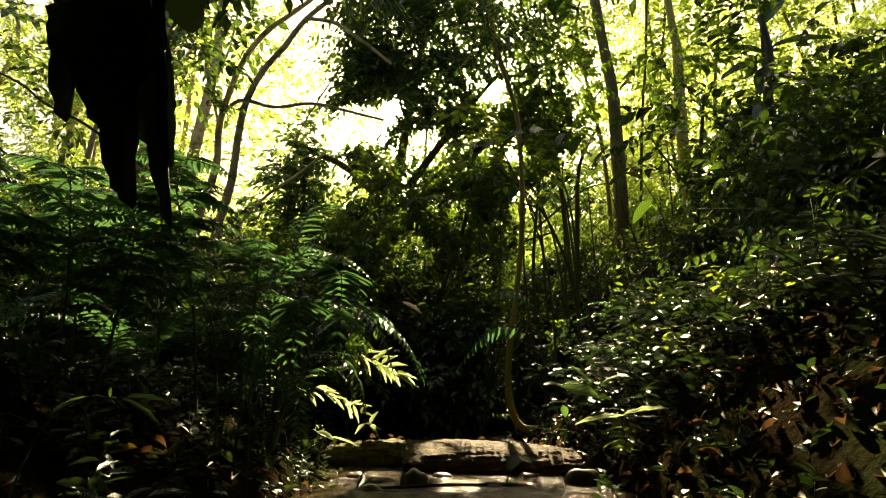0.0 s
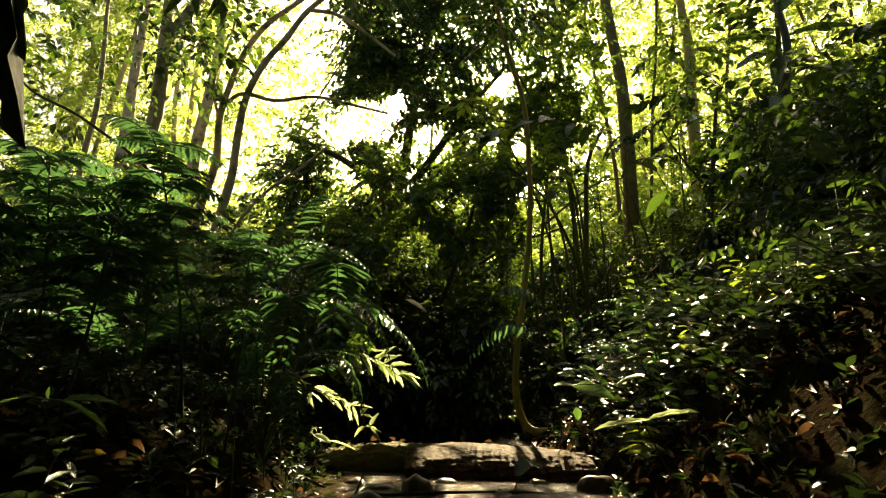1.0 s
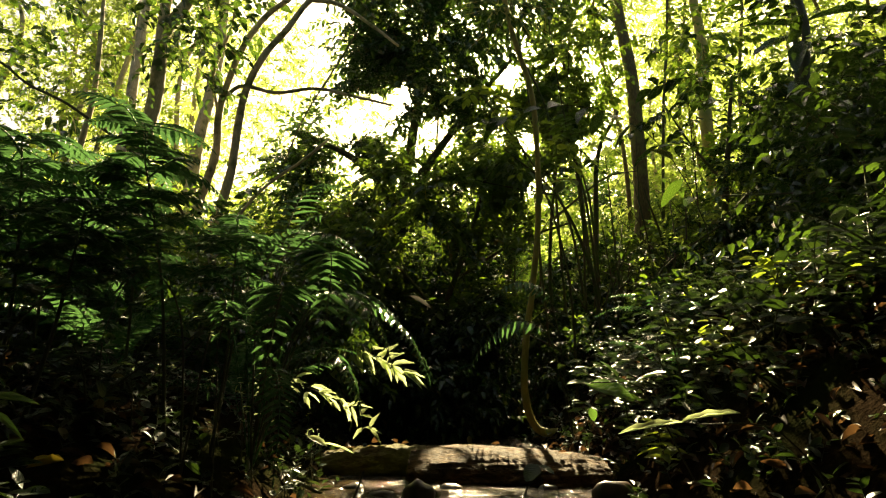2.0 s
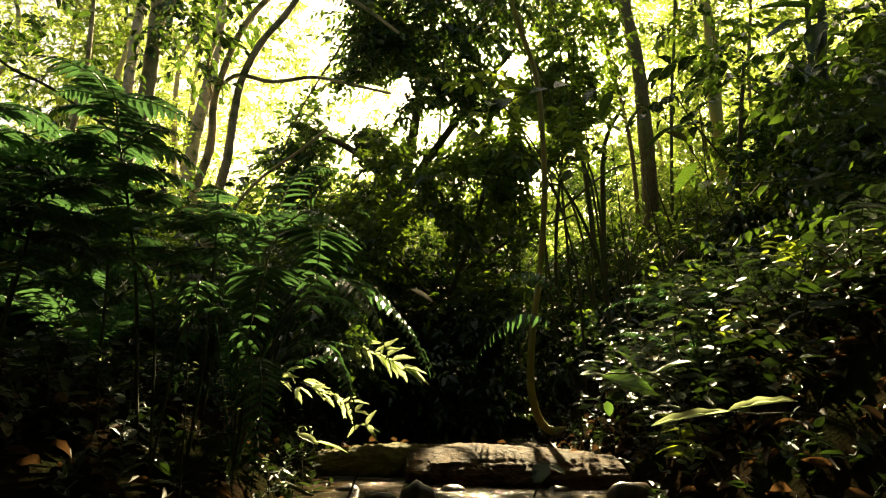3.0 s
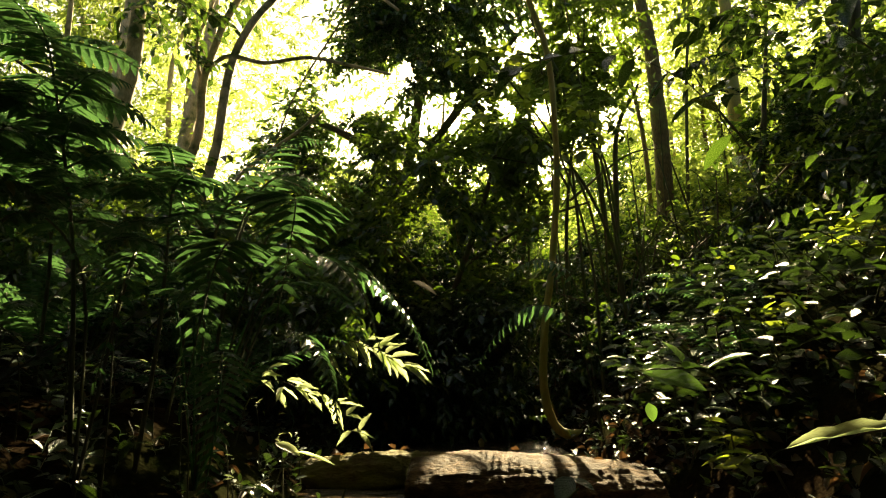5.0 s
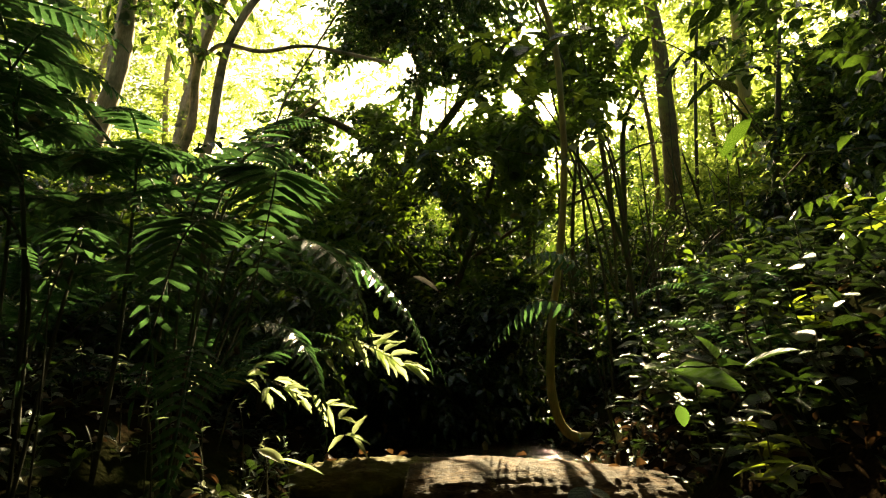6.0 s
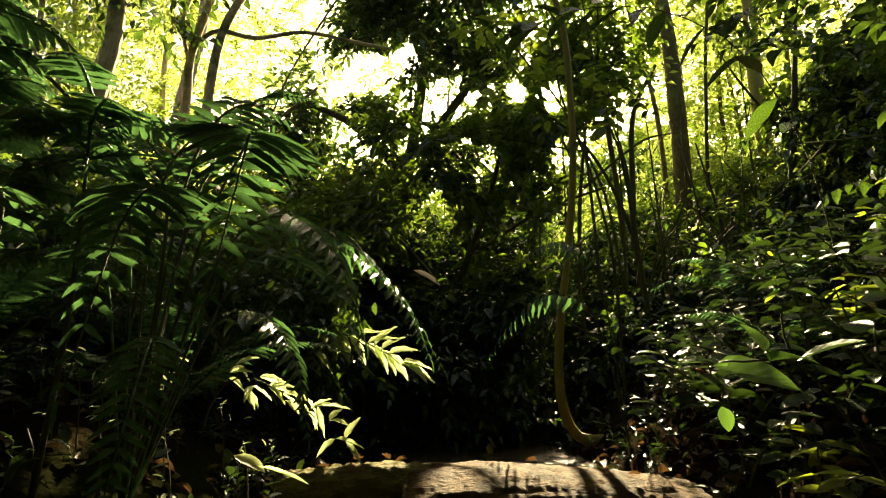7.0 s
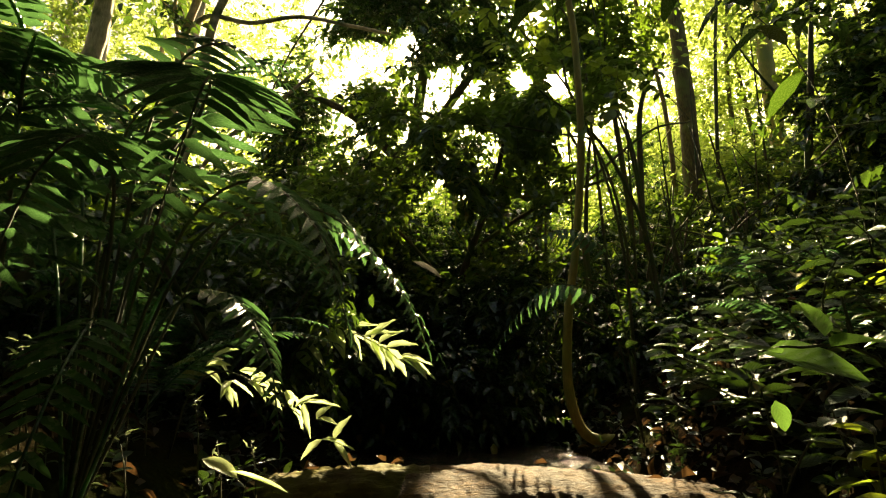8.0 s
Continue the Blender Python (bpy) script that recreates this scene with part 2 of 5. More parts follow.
def leaf_material(name, dark, mid, light, glow, through_share=0.4, rough=0.38, veins=0.0, vein_count=9.0, spots=0.25):
    """A living leaf: colour varied leaf by leaf, blotches, gloss, light passing through."""
    m, n, l, p = material(name)
    geo, info = n.new("ShaderNodeNewGeometry"), n.new("ShaderNodeObjectInfo")
    add = n.new("ShaderNodeMath")
    add.operation = "ADD"
    l.new(geo.outputs["Random Per Island"], add.inputs[0])
    l.new(info.outputs["Random"], add.inputs[1])
    frac = n.new("ShaderNodeMath")
    frac.operation = "FRACT"
    l.new(add.outputs[0], frac.inputs[0])
    col = ramp(n, [(0.0, dark), (0.45, mid), (0.9, light), (0.97, light), (1.0, (0.30, 0.20, 0.06))])
    l.new(frac.outputs[0], col.inputs[0])
    tex = n.new("ShaderNodeTexCoord")
    big = node(n, "ShaderNodeTexNoise", Scale=26.0, Detail=3.0)
    l.new(tex.outputs["Object"], big.inputs["Vector"])
    shade = ramp(n, [(0.3, (1 - spots,) * 3), (0.7, (1.0, 1.0, 1.0))])
    l.new(big.outputs[0], shade.inputs[0])
    mul = n.new("ShaderNodeMix")
    mul.data_type, mul.blend_type = "RGBA", "MULTIPLY"
    mul.inputs[0].default_value = 1.0
    l.new(col.outputs[0], mul.inputs[6])
    l.new(shade.outputs[0], mul.inputs[7])
    l.new(mul.outputs[2], p.inputs["Base Color"])
    p.inputs["Specular IOR Level"].default_value = 0.9
    rr = ramp(n, [(0.3, (rough * 0.75,) * 3), (0.7, (min(1, rough * 1.4),) * 3)])
    fine = node(n, "ShaderNodeTexNoise", Scale=140.0, Detail=2.0)
    l.new(tex.outputs["Object"], fine.inputs["Vector"])
    l.new(big.outputs[0], rr.inputs[0])
    l.new(rr.outputs[0], p.inputs["Roughness"])
    bump = node(n, "ShaderNodeBump", Strength=0.35, Distance=0.004)
    height = fine.outputs[0]
    if veins:
        uv = n.new("ShaderNodeUVMap")
        sep = n.new("ShaderNodeSeparateXYZ")
        l.new(uv.outputs[0], sep.inputs[0])
        c = n.new("ShaderNodeMath")
        c.operation = "SUBTRACT"
        c.inputs[1].default_value = 0.5
        l.new(sep.outputs[0], c.inputs[0])
        ab = n.new("ShaderNodeMath")
        ab.operation = "ABSOLUTE"
        l.new(c.outputs[0], ab.inputs[0])
        sl = n.new("ShaderNodeMath")
        sl.operation = "MULTIPLY_ADD"
        sl.inputs[1].default_value = -0.55
        l.new(ab.outputs[0], sl.inputs[0])
        l.new(sep.outputs[1], sl.inputs[2])
        fq = n.new("ShaderNodeMath")
        fq.operation = "MULTIPLY"
        fq.inputs[1].default_value = vein_count * 6.2832
        l.new(sl.outputs[0], fq.inputs[0])
        si = n.new("ShaderNodeMath")
        si.operation = "SINE"
        l.new(fq.outputs[0], si.inputs[0])
        mixh = n.new("ShaderNodeMath")
        mixh.operation = "MULTIPLY_ADD"
        mixh.inputs[1].default_value = veins
        l.new(si.outputs[0], mixh.inputs[0])
        l.new(fine.outputs[0], mixh.inputs[2])
        height = mixh.outputs[0]
        bump.inputs["Strength"].default_value = 0.5
    l.new(height, bump.inputs["Height"])
    l.new(bump.outputs[0], p.inputs["Normal"])
    tr = n.new("ShaderNodeBsdfTranslucent")
    g2 = n.new("ShaderNodeMix")
    g2.data_type, g2.blend_type = "RGBA", "MULTIPLY"
    g2.inputs[0].default_value = 0.75
    g2.inputs[6].default_value = (*glow, 1)
    l.new(shade.outputs[0], g2.inputs[7])
    l.new(g2.outputs[2], tr.inputs["Color"])
    mix = n.new("ShaderNodeMixShader")
    mix.inputs[0].default_value = through_share
    l.new(p.outputs[0], mix.inputs[1])
    l.new(tr.outputs[0], mix.inputs[2])
    l.new(mix.outputs[0], n["Material Output"].inputs["Surface"])
    return m


def bark_material(name, dark, light, moss=(0.05, 0.08, 0.02), mossy=0.3, scale=9.0, rough=0.85, wet=0.0, grain_axis=(1.0, 1.0, 0.25), deep=0.012, shine=0.4):
    m, n, l, p = material(name)
    tex = n.new("ShaderNodeTexCoord")
    mp = n.new("ShaderNodeMapping")
    mp.inputs["Scale"].default_value = grain_axis
    l.new(tex.outputs["Object"], mp.inputs[0])
    grain = node(n, "ShaderNodeTexNoise", Scale=scale * 5, Detail=6.0, Roughness=0.65)
    l.new(mp.outputs[0], grain.inputs["Vector"])
    patch = node(n, "ShaderNodeTexNoise", Scale=scale * 0.45, Detail=4.0)
    l.new(tex.outputs["Object"], patch.inputs["Vector"])
    c1 = ramp(n, [(0.3, dark), (0.7, light)])
    l.new(grain.outputs[0], c1.inputs[0])
    c2 = ramp(n, [(0.55 - mossy * 0.4, (0, 0, 0)), (0.75 - mossy * 0.4, (1, 1, 1))])
    l.new(patch.outputs[0], c2.inputs[0])
    mul = n.new("ShaderNodeMix")
    mul.data_type = "RGBA"
    mul.inputs[7].default_value = (*moss, 1)
    l.new(c2.outputs[0], mul.inputs[0])
    l.new(c1.outputs[0], mul.inputs[6])
    l.new(mul.outputs[2], p.inputs["Base Color"])
    p.inputs["Roughness"].default_value = rough
    p.inputs["Specular IOR Level"].default_value = shine
    if wet:
        rr = ramp(n, [(0.35, (0.08,) * 3), (0.65, (rough,) * 3)])
        l.new(patch.outputs[0], rr.inputs[0])
        l.new(rr.outputs[0], p.inputs["Roughness"])
        p.inputs["Coat Weight"].default_value = wet
        p.inputs["Coat Roughness"].default_value = 0.12
    bump = node(n, "ShaderNodeBump", Strength=0.8, Distance=deep)
    l.new(grain.outputs[0], bump.inputs["Height"])
    l.new(bump.outputs[0], p.inputs["Normal"])
    return m


def ground_material():
    m, n, l, p = material("forest_soil")
    tex = n.new("ShaderNodeTexCoord")
    a = node(n, "ShaderNodeTexNoise", Scale=1.3, Detail=5.0)
    b = node(n, "ShaderNodeTexNoise", Scale=38.0, Detail=6.0, Roughness=0.7)
    c = node(n, "ShaderNodeTexVoronoi", Scale=22.0)
    for x in (a, b, c):
        l.new(tex.outputs["Object"], x.inputs["Vector"])
    c1 = ramp(n, [(0.3, (0.008, 0.0055, 0.004)), (0.55, (0.022, 0.015, 0.009)), (0.75, (0.045, 0.029, 0.016))])
    l.new(b.outputs[0], c1.inputs[0])
    c2 = ramp(n, [(0.45, (0, 0, 0)), (0.65, (0.8, 0.8, 0.8))])
    l.new(a.outputs[0], c2.inputs[0])
    mul = n.new("ShaderNodeMix")
    mul.data_type = "RGBA"
    mul.inputs[7].default_value = (0.018, 0.026, 0.009, 1)
    l.new(c2.outputs[0], mul.inputs[0])
    l.new(c1.outputs[0], mul.inputs[6])
    l.new(mul.outputs[2], p.inputs["Base Color"])
    p.inputs["Roughness"].default_value = 0.95
    p.inputs["Specular IOR Level"].default_value = 0.0
    bump = node(n, "ShaderNodeBump", Strength=0.9, Distance=0.03)
    mm = n.new("ShaderNodeMath")
    mm.operation = "MULTIPLY_ADD"
    mm.inputs[1].default_value = 0.6
    l.new(c.outputs["Distance"], mm.inputs[0])
    l.new(b.outputs[0], mm.inputs[2])
    l.new(mm.outputs[0], bump.inputs["Height"])
    l.new(bump.outputs[0], p.inputs["Normal"])
    return m


def water_material():
    m, n, l, p = material("stream_water")
    tex = n.new("ShaderNodeTexCoord")
    mp = n.new("ShaderNodeMapping")
    mp.inputs["Scale"].default_value = (1.0, 2.6, 1.0)
    l.new(tex.outputs["Object"], mp.inputs[0])
    a = node(n, "ShaderNodeTexNoise", Scale=7.0, Detail=4.0, Roughness=0.55)
    l.new(mp.outputs[0], a.inputs["Vector"])
    c1 = ramp(n, [(0.35, (0.018, 0.011, 0.006)), (0.65, (0.09, 0.06, 0.032))])
    l.new(a.outputs[0], c1.inputs[0])
    l.new(c1.outputs[0], p.inputs["Base Color"])
    p.inputs["Roughness"].default_value = 0.1
    p.inputs["IOR"].default_value = 1.33
    bump = node(n, "ShaderNodeBump", Strength=1.0, Distance=0.06)
    l.new(a.outputs[0], bump.inputs["Height"])
    l.new(bump.outputs[0], p.inputs["Normal"])
    return m


def plain_material(name, a, b, rough=0.6, scale=30.0, bumpy=0.3, through_share=0.0, glow=(0.3, 0.2, 0.1)):
    m, n, l, p = material(name)
    tex = n.new("ShaderNodeTexCoord")
    t = node(n, "ShaderNodeTexNoise", Scale=scale, Detail=5.0, Roughness=0.65)
    l.new(tex.outputs["Object"], t.inputs["Vector"])
    c = ramp(n, [(0.3, a), (0.7, b)])
    l.new(t.outputs[0], c.inputs[0])
    l.new(c.outputs[0], p.inputs["Base Color"])
    p.inputs["Roughness"].default_value = rough
    bump = node(n, "ShaderNodeBump", Strength=bumpy, Distance=0.006)
    l.new(t.outputs[0], bump.inputs["Height"])
    l.new(bump.outputs[0], p.inputs["Normal"])
    if through_share:
        tr = n.new("ShaderNodeBsdfTranslucent")
        tr.inputs["Color"].default_value = (*glow, 1)
        mix = n.new("ShaderNodeMixShader")
        mix.inputs[0].default_value = through_share
        l.new(p.outputs[0], mix.inputs[1])
        l.new(tr.outputs[0], mix.inputs[2])
        l.new(mix.outputs[0], n["Material Output"].inputs["Surface"])
    return m


M_SOIL, M_WATER = ground_material(), water_material()
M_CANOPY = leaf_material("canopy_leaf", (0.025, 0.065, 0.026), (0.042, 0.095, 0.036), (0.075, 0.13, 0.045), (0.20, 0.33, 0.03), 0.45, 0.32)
# bright copy of the canopy leaf: background sunlight is put into its colour
M_SUN_TONED = leaf_material("sun_toned_leaf", (0.05, 0.09, 0.015), (0.08, 0.12, 0.02), (0.12, 0.14, 0.03), (0.54, 0.68, 0.15), 0.65, 0.45)
M_BUSH = leaf_material("bush_leaf", (0.014, 0.045, 0.028), (0.026, 0.07, 0.04), (0.05, 0.10, 0.05), (0.11, 0.21, 0.025), 0.3, 0.24)
M_SHRUB = leaf_material("shrub_leaf", (0.014, 0.034, 0.022), (0.024, 0.055, 0.032), (0.042, 0.078, 0.042), (0.09, 0.18, 0.025), 0.12, 0.3, veins=0.5)
M_FERN = leaf_material("fern_pinna", (0.018, 0.07, 0.045), (0.03, 0.095, 0.058), (0.05, 0.13, 0.07), (0.12, 0.29, 0.085), 0.32, 0.24, veins=0.4, vein_count=16.0)
# leaf paled so that its colour carries the white of direct sun
M_SUN_PALED = leaf_material("sun_paled_leaf", (0.16, 0.22, 0.09), (0.20, 0.26, 0.12), (0.26, 0.32, 0.16), (0.82, 0.98, 0.46), 0.62, 0.3, veins=0.6)
# brighter young leaf, yellow backlight put into its glow colour
M_FRESH_LIT = leaf_material("fresh_lit_leaf", (0.05, 0.10, 0.03), (0.07, 0.13, 0.035), (0.10, 0.16, 0.05), (0.42, 0.55, 0.06), 0.45, 0.3, veins=0.6)
M_BROAD = leaf_material("ribbed_leaf", (0.08, 0.2, 0.07), (0.09, 0.22, 0.08), (0.10, 0.24, 0.085), (0.2, 0.4, 0.07), 0.3, 0.34, veins=1.0, vein_count=7.0)
# leaf colour darkened so leaves against the light read near black
M_GLOOM = leaf_material("backlit_leaf", (0.012, 0.025, 0.018), (0.018, 0.035, 0.022), (0.025, 0.045, 0.025), (0.04, 0.07, 0.02), 0.1, 0.5)
M_DEAD = plain_material("dead_leaf", (0.022, 0.012, 0.007), (0.085, 0.05, 0.026), 0.6, 24.0, 0.4, 0.2, (0.18, 0.09, 0.035))
M_YELLOW = plain_material("yellow_leaf", (0.34, 0.24, 0.03), (0.5, 0.38, 0.06), 0.5, 20.0, 0.3, 0.2, (0.5, 0.38, 0.05))
M_DRY = plain_material("dry_leaf", (0.05, 0.045, 0.04), (0.2, 0.18, 0.16), 0.7, 60.0, 0.9, 0.2, (0.14, 0.13, 0.11))
# bark paled so its colour carries the haze glow on backlit trunks
M_BARK = bark_material("hazed_bark", (0.36, 0.28, 0.17), (0.70, 0.57, 0.39), mossy=0.12)
M_BARKW = bark_material("warm_bark", (0.05, 0.034, 0.018), (0.20, 0.145, 0.07), moss=(0.16, 0.17, 0.06), mossy=0.2)
M_BARKD = bark_material("dark_bark", (0.035, 0.026, 0.018), (0.12, 0.09, 0.06), mossy=0.35)
# yellow-green bark, lightened to stand in for bounce light on the stem
M_BARKY = bark_material("lit_green_bark", (0.26, 0.19, 0.05), (0.50, 0.39, 0.10), moss=(0.26, 0.27, 0.06), mossy=0.25, rough=0.6)
M_STEM = bark_material("green_stem", (0.025, 0.03, 0.012), (0.06, 0.06, 0.022), mossy=0.1, scale=20.0, rough=0.55)
M_LOG = bark_material("wet_log", (0.022, 0.011, 0.005), (0.24, 0.13, 0.05), moss=(0.05, 0.028, 0.01), mossy=0.38, scale=12.0, rough=0.75, grain_axis=(0.35, 1.0, 1.0), deep=0.05, shine=0.1)
# real moss patches, their colour brightened to suggest golden sun on the log
M_MOSSLOG = bark_material("mossy_log", (0.05, 0.03, 0.016), (0.20, 0.13, 0.07), moss=(0.17, 0.15, 0.04), mossy=0.6, scale=7.0, rough=0.8, grain_axis=(0.35, 1.0, 1.0), deep=0.08, shine=0.15)
M_STONE = plain_material("wet_stone", (0.035, 0.022, 0.018), (0.10, 0.06, 0.045), 0.3, 14.0, 0.5)


# ---- ground and stream ----
def height(x, y):
    """The stream valley: bed, steep bank on one side, gentler fern bank on the other, rising ground upstream."""
    x, y = np.asarray(x, float), np.asarray(y, float)
    bend = 0.12 * np.sin(y * 0.55) + np.clip(y - 8, 0, 30) * -0.04
    r = np.maximum(x - 0.95 - bend, 0)
    l = np.maximum(-0.95 + bend - x, 0)
    right = np.minimum(r, 1.7) * 0.9 + np.clip(r - 1.7, 0, 14) * 0.33
    left = 0.95 * (1 - np.exp(-l / 1.1)) + np.clip(l, 0, 18) * 0.10
    up = np.clip(y - 8.5, 0, 22) * 0.11
    rough = 0.05 * wobble(x * 2.3, y * 2.1) + 0.025 * wobble(x * 6, y * 6.4, 2.0) + 0.25 * wobble(x * 0.35, y * 0.3, 5.0) * np.clip((abs(x) - 1.5) / 4, 0, 1)
    return 0.06 + right + left + up + rough


def build_ground():
    s = np.linspace(-1, 1, 281)
    gx = np.sign(s) * (np.abs(s) * 7 + np.abs(s) ** 9 * 500)
    t = np.linspace(-1, 1, 281)
    gy = 5 + np.sign(t) * (np.abs(t) * 9 + np.abs(t) ** 9 * 500)
    X, Y = np.meshgrid(gx, gy, indexing="xy")
    V = np.stack((X, Y, height(X, Y)), -1).reshape(-1, 3)
    n = len(gx)
    i, j = np.meshgrid(np.arange(len(gy) - 1), np.arange(n - 1), indexing="ij")
    q = i * n + j
    F = np.concatenate((np.stack((q, q + 1, q + n + 1), -1).reshape(-1, 3), np.stack((q, q + n + 1, q + n), -1).reshape(-1, 3)))
    solo("ground", (V, F), M_SOIL, "damp brown forest soil sloping to the stream", "ground", kind="structure", at=(0, 0, 0))
    gx, gy = np.linspace(-1.9, 1.9, 60), np.linspace(-4, 13, 220)
    X, Y = np.meshgrid(gx, gy)
    Z = 0.2 + 0.004 * wobble(X * 9, Y * 16) + 0.003 * wobble(X * 17, Y * 29, 3)
    V = np.stack((X, Y, Z), -1).reshape(-1, 3)
    n = len(gx)
    i, j = np.meshgrid(np.arange(len(gy) - 1), np.arange(n - 1), indexing="ij")
    q = i * n + j
    F = np.concatenate((np.stack((q, q + 1, q + n + 1), -1).reshape(-1, 3), np.stack((q, q + n + 1, q + n), -1).reshape(-1, 3)))
    solo("water", (V, F), M_WATER, "shallow brown stream water with sun glints", "stream", kind="structure", at=(0, 0, 0))


build_ground()

GAPS = [q for q in GAPS if not (q[0][0] < -1.0 and q[0][1] < 5.2 and q[0][2] < 1.2)]
GAPS += SPECKS
gaps = np.random.default_rng(3)
for i in range(96):  # small dapples over the steep bank
    x, y = (gaps.uniform(0.9, 3.8), gaps.uniform(4.5, 8.6)) if i < 78 else (gaps.uniform(1.1, 3.6), gaps.uniform(4.6, 7.6))
    GAPS.append(((x, y, float(height(x, y)) + gaps.uniform(0.2, 0.75)), gaps.uniform(0.1, 0.25)))
fine = []
mid_gaps = [((3.2, 9.8, 4.0), 0.3), ((-2.9, 4.2, 2.1), 0.35), ((-2.7, 5.2, 1.9), 0.3), ((0.42, 6.8, 1.45), 0.14), ((-2.6, 4.0, 2.4), 0.3), ((-1.95, 3.75, 2.4), 0.3), ((-2.3, 4.1, 2.2), 0.3), ((-1.12, 3.2, 1.2), 0.12), ((-1.05, 5.2, 2.55), 0.25), ((-0.6, 3.7, 1.6), 0.12)]
for i in range(95):  # finer dapples on the fern fronds and the upper slope
    if i < 50:
        fine.append(((gaps.uniform(-3.0, -0.2), gaps.uniform(3.8, 6.6), gaps.uniform(1.5, 2.4)), gaps.uniform(0.08, 0.15)))
    else:
        x, y = gaps.uniform(1.6, 4.8), gaps.uniform(4.5, 9.0)
        fine.append(((x, y, float(height(x, y)) + gaps.uniform(0.4, 1.1)), gaps.uniform(0.12, 0.24)))
KEY_GAPS += fine[50:] + GAPS[-96:] + [q for q in GAPS if q[0][0] > 0.7 and q[0][2] < 2.5 and q not in GAPS[-96:]]
GAPS += fine + mid_gaps
KEY_GAPS += mid_gaps

# ---- leaf shapes ----
FAR = (np.array(((0, 0, 0), (-0.42, 0.45, 0.1), (0, 1, -0.15), (0.42, 0.45, 0.1))), np.array(((0, 2, 1), (0, 3, 2))), np.array(((0.5, 0), (0, 0.45), (0.5, 1), (1, 0.45))))
MID = blade(3, 0.42, 0.9, 0.3, 0.25)
OVATE = blade(6, 0.42, 0.85, 0.14, 0.14, wave=0.012)
LONG = blade(7, 0.4, 0.8, 0.16, 0.18, wave=0.015)
POINTED = blade(8, 0.34, 1.05, 0.2, 0.12, wave=0.02)
HANG = blade(16, 0.58, 0.7, 0.2, 0.1, wave=0.02, tooth=0.07)
STRAP = blade(9, 0.45, 0.7, 0.12, 0.07, wave=0.015)
PINNA = blade(7, 0.28, 0.7, 0.15, 0.18, tooth=0.08)


# ---- trees ----
def tree(name, line, radii, bark, label, limbs=(), crown=None, leaf=None, shape=MID, sides=10, group="", category="tree"):
    """A tree: trunk along a line, limbs as (line, radii), crown as leaf arrays and twig arrays."""
    base = np.array(line[0], float)
    base[2] = float(height(base[0], base[1]))
    ob = thing(name, base, label, category, group)
    pts = [tuple(base - (0, 0, 0.15))] + list(line[1:]) if line[0][2] < base[2] + 0.05 else [tuple(base - (0, 0, 0.15))] + list(line)
    n = max(14, int(len(pts) * 6))
    part("trunk", tube(smooth_line(pts, n), radii, sides, 0.05, int(abs(base[0] * 10))), bark, ob)
    for ln, rr in limbs:
        part("limb", tube(smooth_line(ln, max(8, len(ln) * 4)), rr, 6, 0.05), bark, ob)
    if crown is not None:
        arrays, tw = crown
        arrays = keep(arrays, ~sunny(arrays[0] + unit(arrays[1]) * arrays[3][:, None] * 0.5, 1.0, KEY_GAPS, arrays[3] * 0.15))
        if tw is not None and len(tw[0]):
            mids = np.asarray(tw[0]).reshape(-1, 7, 3)
            ok = ~(sunny(mids[:, 0], 1.0, KEY_GAPS) | sunny(mids[:, 6], 1.0, KEY_GAPS) | sunny(mids[:, 3], 1.0, KEY_GAPS))
            F1 = tw[1][:9]
            V1 = mids[ok].reshape(-1, 3)
            tw = (V1, (F1[None] + (np.arange(int(ok.sum())) * 7)[:, None, None]).reshape(-1, 3), np.zeros((len(V1), 2)))
        if tw is not None and len(tw[0]):
            part("twig", tw, bark, ob, kind="stuff")
        part("crown", scatter(shape, *arrays), leaf, ob, kind="stuff")
    return ob


def cloud(g, lo, hi, count, thresh=0.0, freq=1.0, phase=0.0, face=None):
    """Twig places inside a box, gathered in clumps by smooth noise, and their directions."""
    lo, hi = np.array(lo, float), np.array(hi, float)
    P = g.uniform(lo, hi, (count * 4, 3))
    v = wobble(P[:, 0] * freq, P[:, 1] * freq + phase, P[:, 2] * freq * 1.2)
    P = P[v > thresh][:count]
    D = g.normal(0, 1, (len(P), 3)) * (1, 1, 0.5)
    D[:, 2] += 0.05
    if face is not None:
        D += np.array(face)
    return P, D


def crown_of(g, blobs, per, length, k, ll, lw, gaps=True, droop=0.35, flat=0.4, tw=0.006, power=0.6, spots=None):
    """Leaves in uneven blobs (centre, radii): twigs reach outward from each blob's middle."""
    g = np.random.default_rng(int(abs(sum(c[0] * 7 + c[1] * 3 + c[2] for c, r in blobs)) * 997) + per)
    A, B, C0 = [], [], []
    for c, r in blobs:
        d = unit(g.normal(0, 1, (per, 3)))
        rad = g.uniform(0.25, 1, (per, 1)) ** power * g.uniform(0.6, 1.45, (per, 1)) * (1 + 0.35 * wobble(d[:, 0] * 3 + c[0], d[:, 1] * 3 + c[1], d[:, 2] * 3))[:, None]
        P = np.array(c) + d * rad * np.array(r)
        D = d + g.normal(0, 0.5, (per, 3)) + (0, 0, 0.1)
        if gaps:
            ok = ~sunny(P, 1.0, spots)
            P, D = P[ok], D[ok]
        a, e = sprays(g, P, D, length, k, ll, lw, droop, flat)
        A.append(a), B.append(e), C0.append(P)
    a = tuple(np.concatenate([x[i] for x in A]) for i in range(5))
    if gaps:
        a = keep(a, ~sunny(a[0], 0.8, spots))
    return a, (twigs(np.concatenate(C0), np.concatenate(B), tw) if tw else None)


G = np.random.default_rng(7)

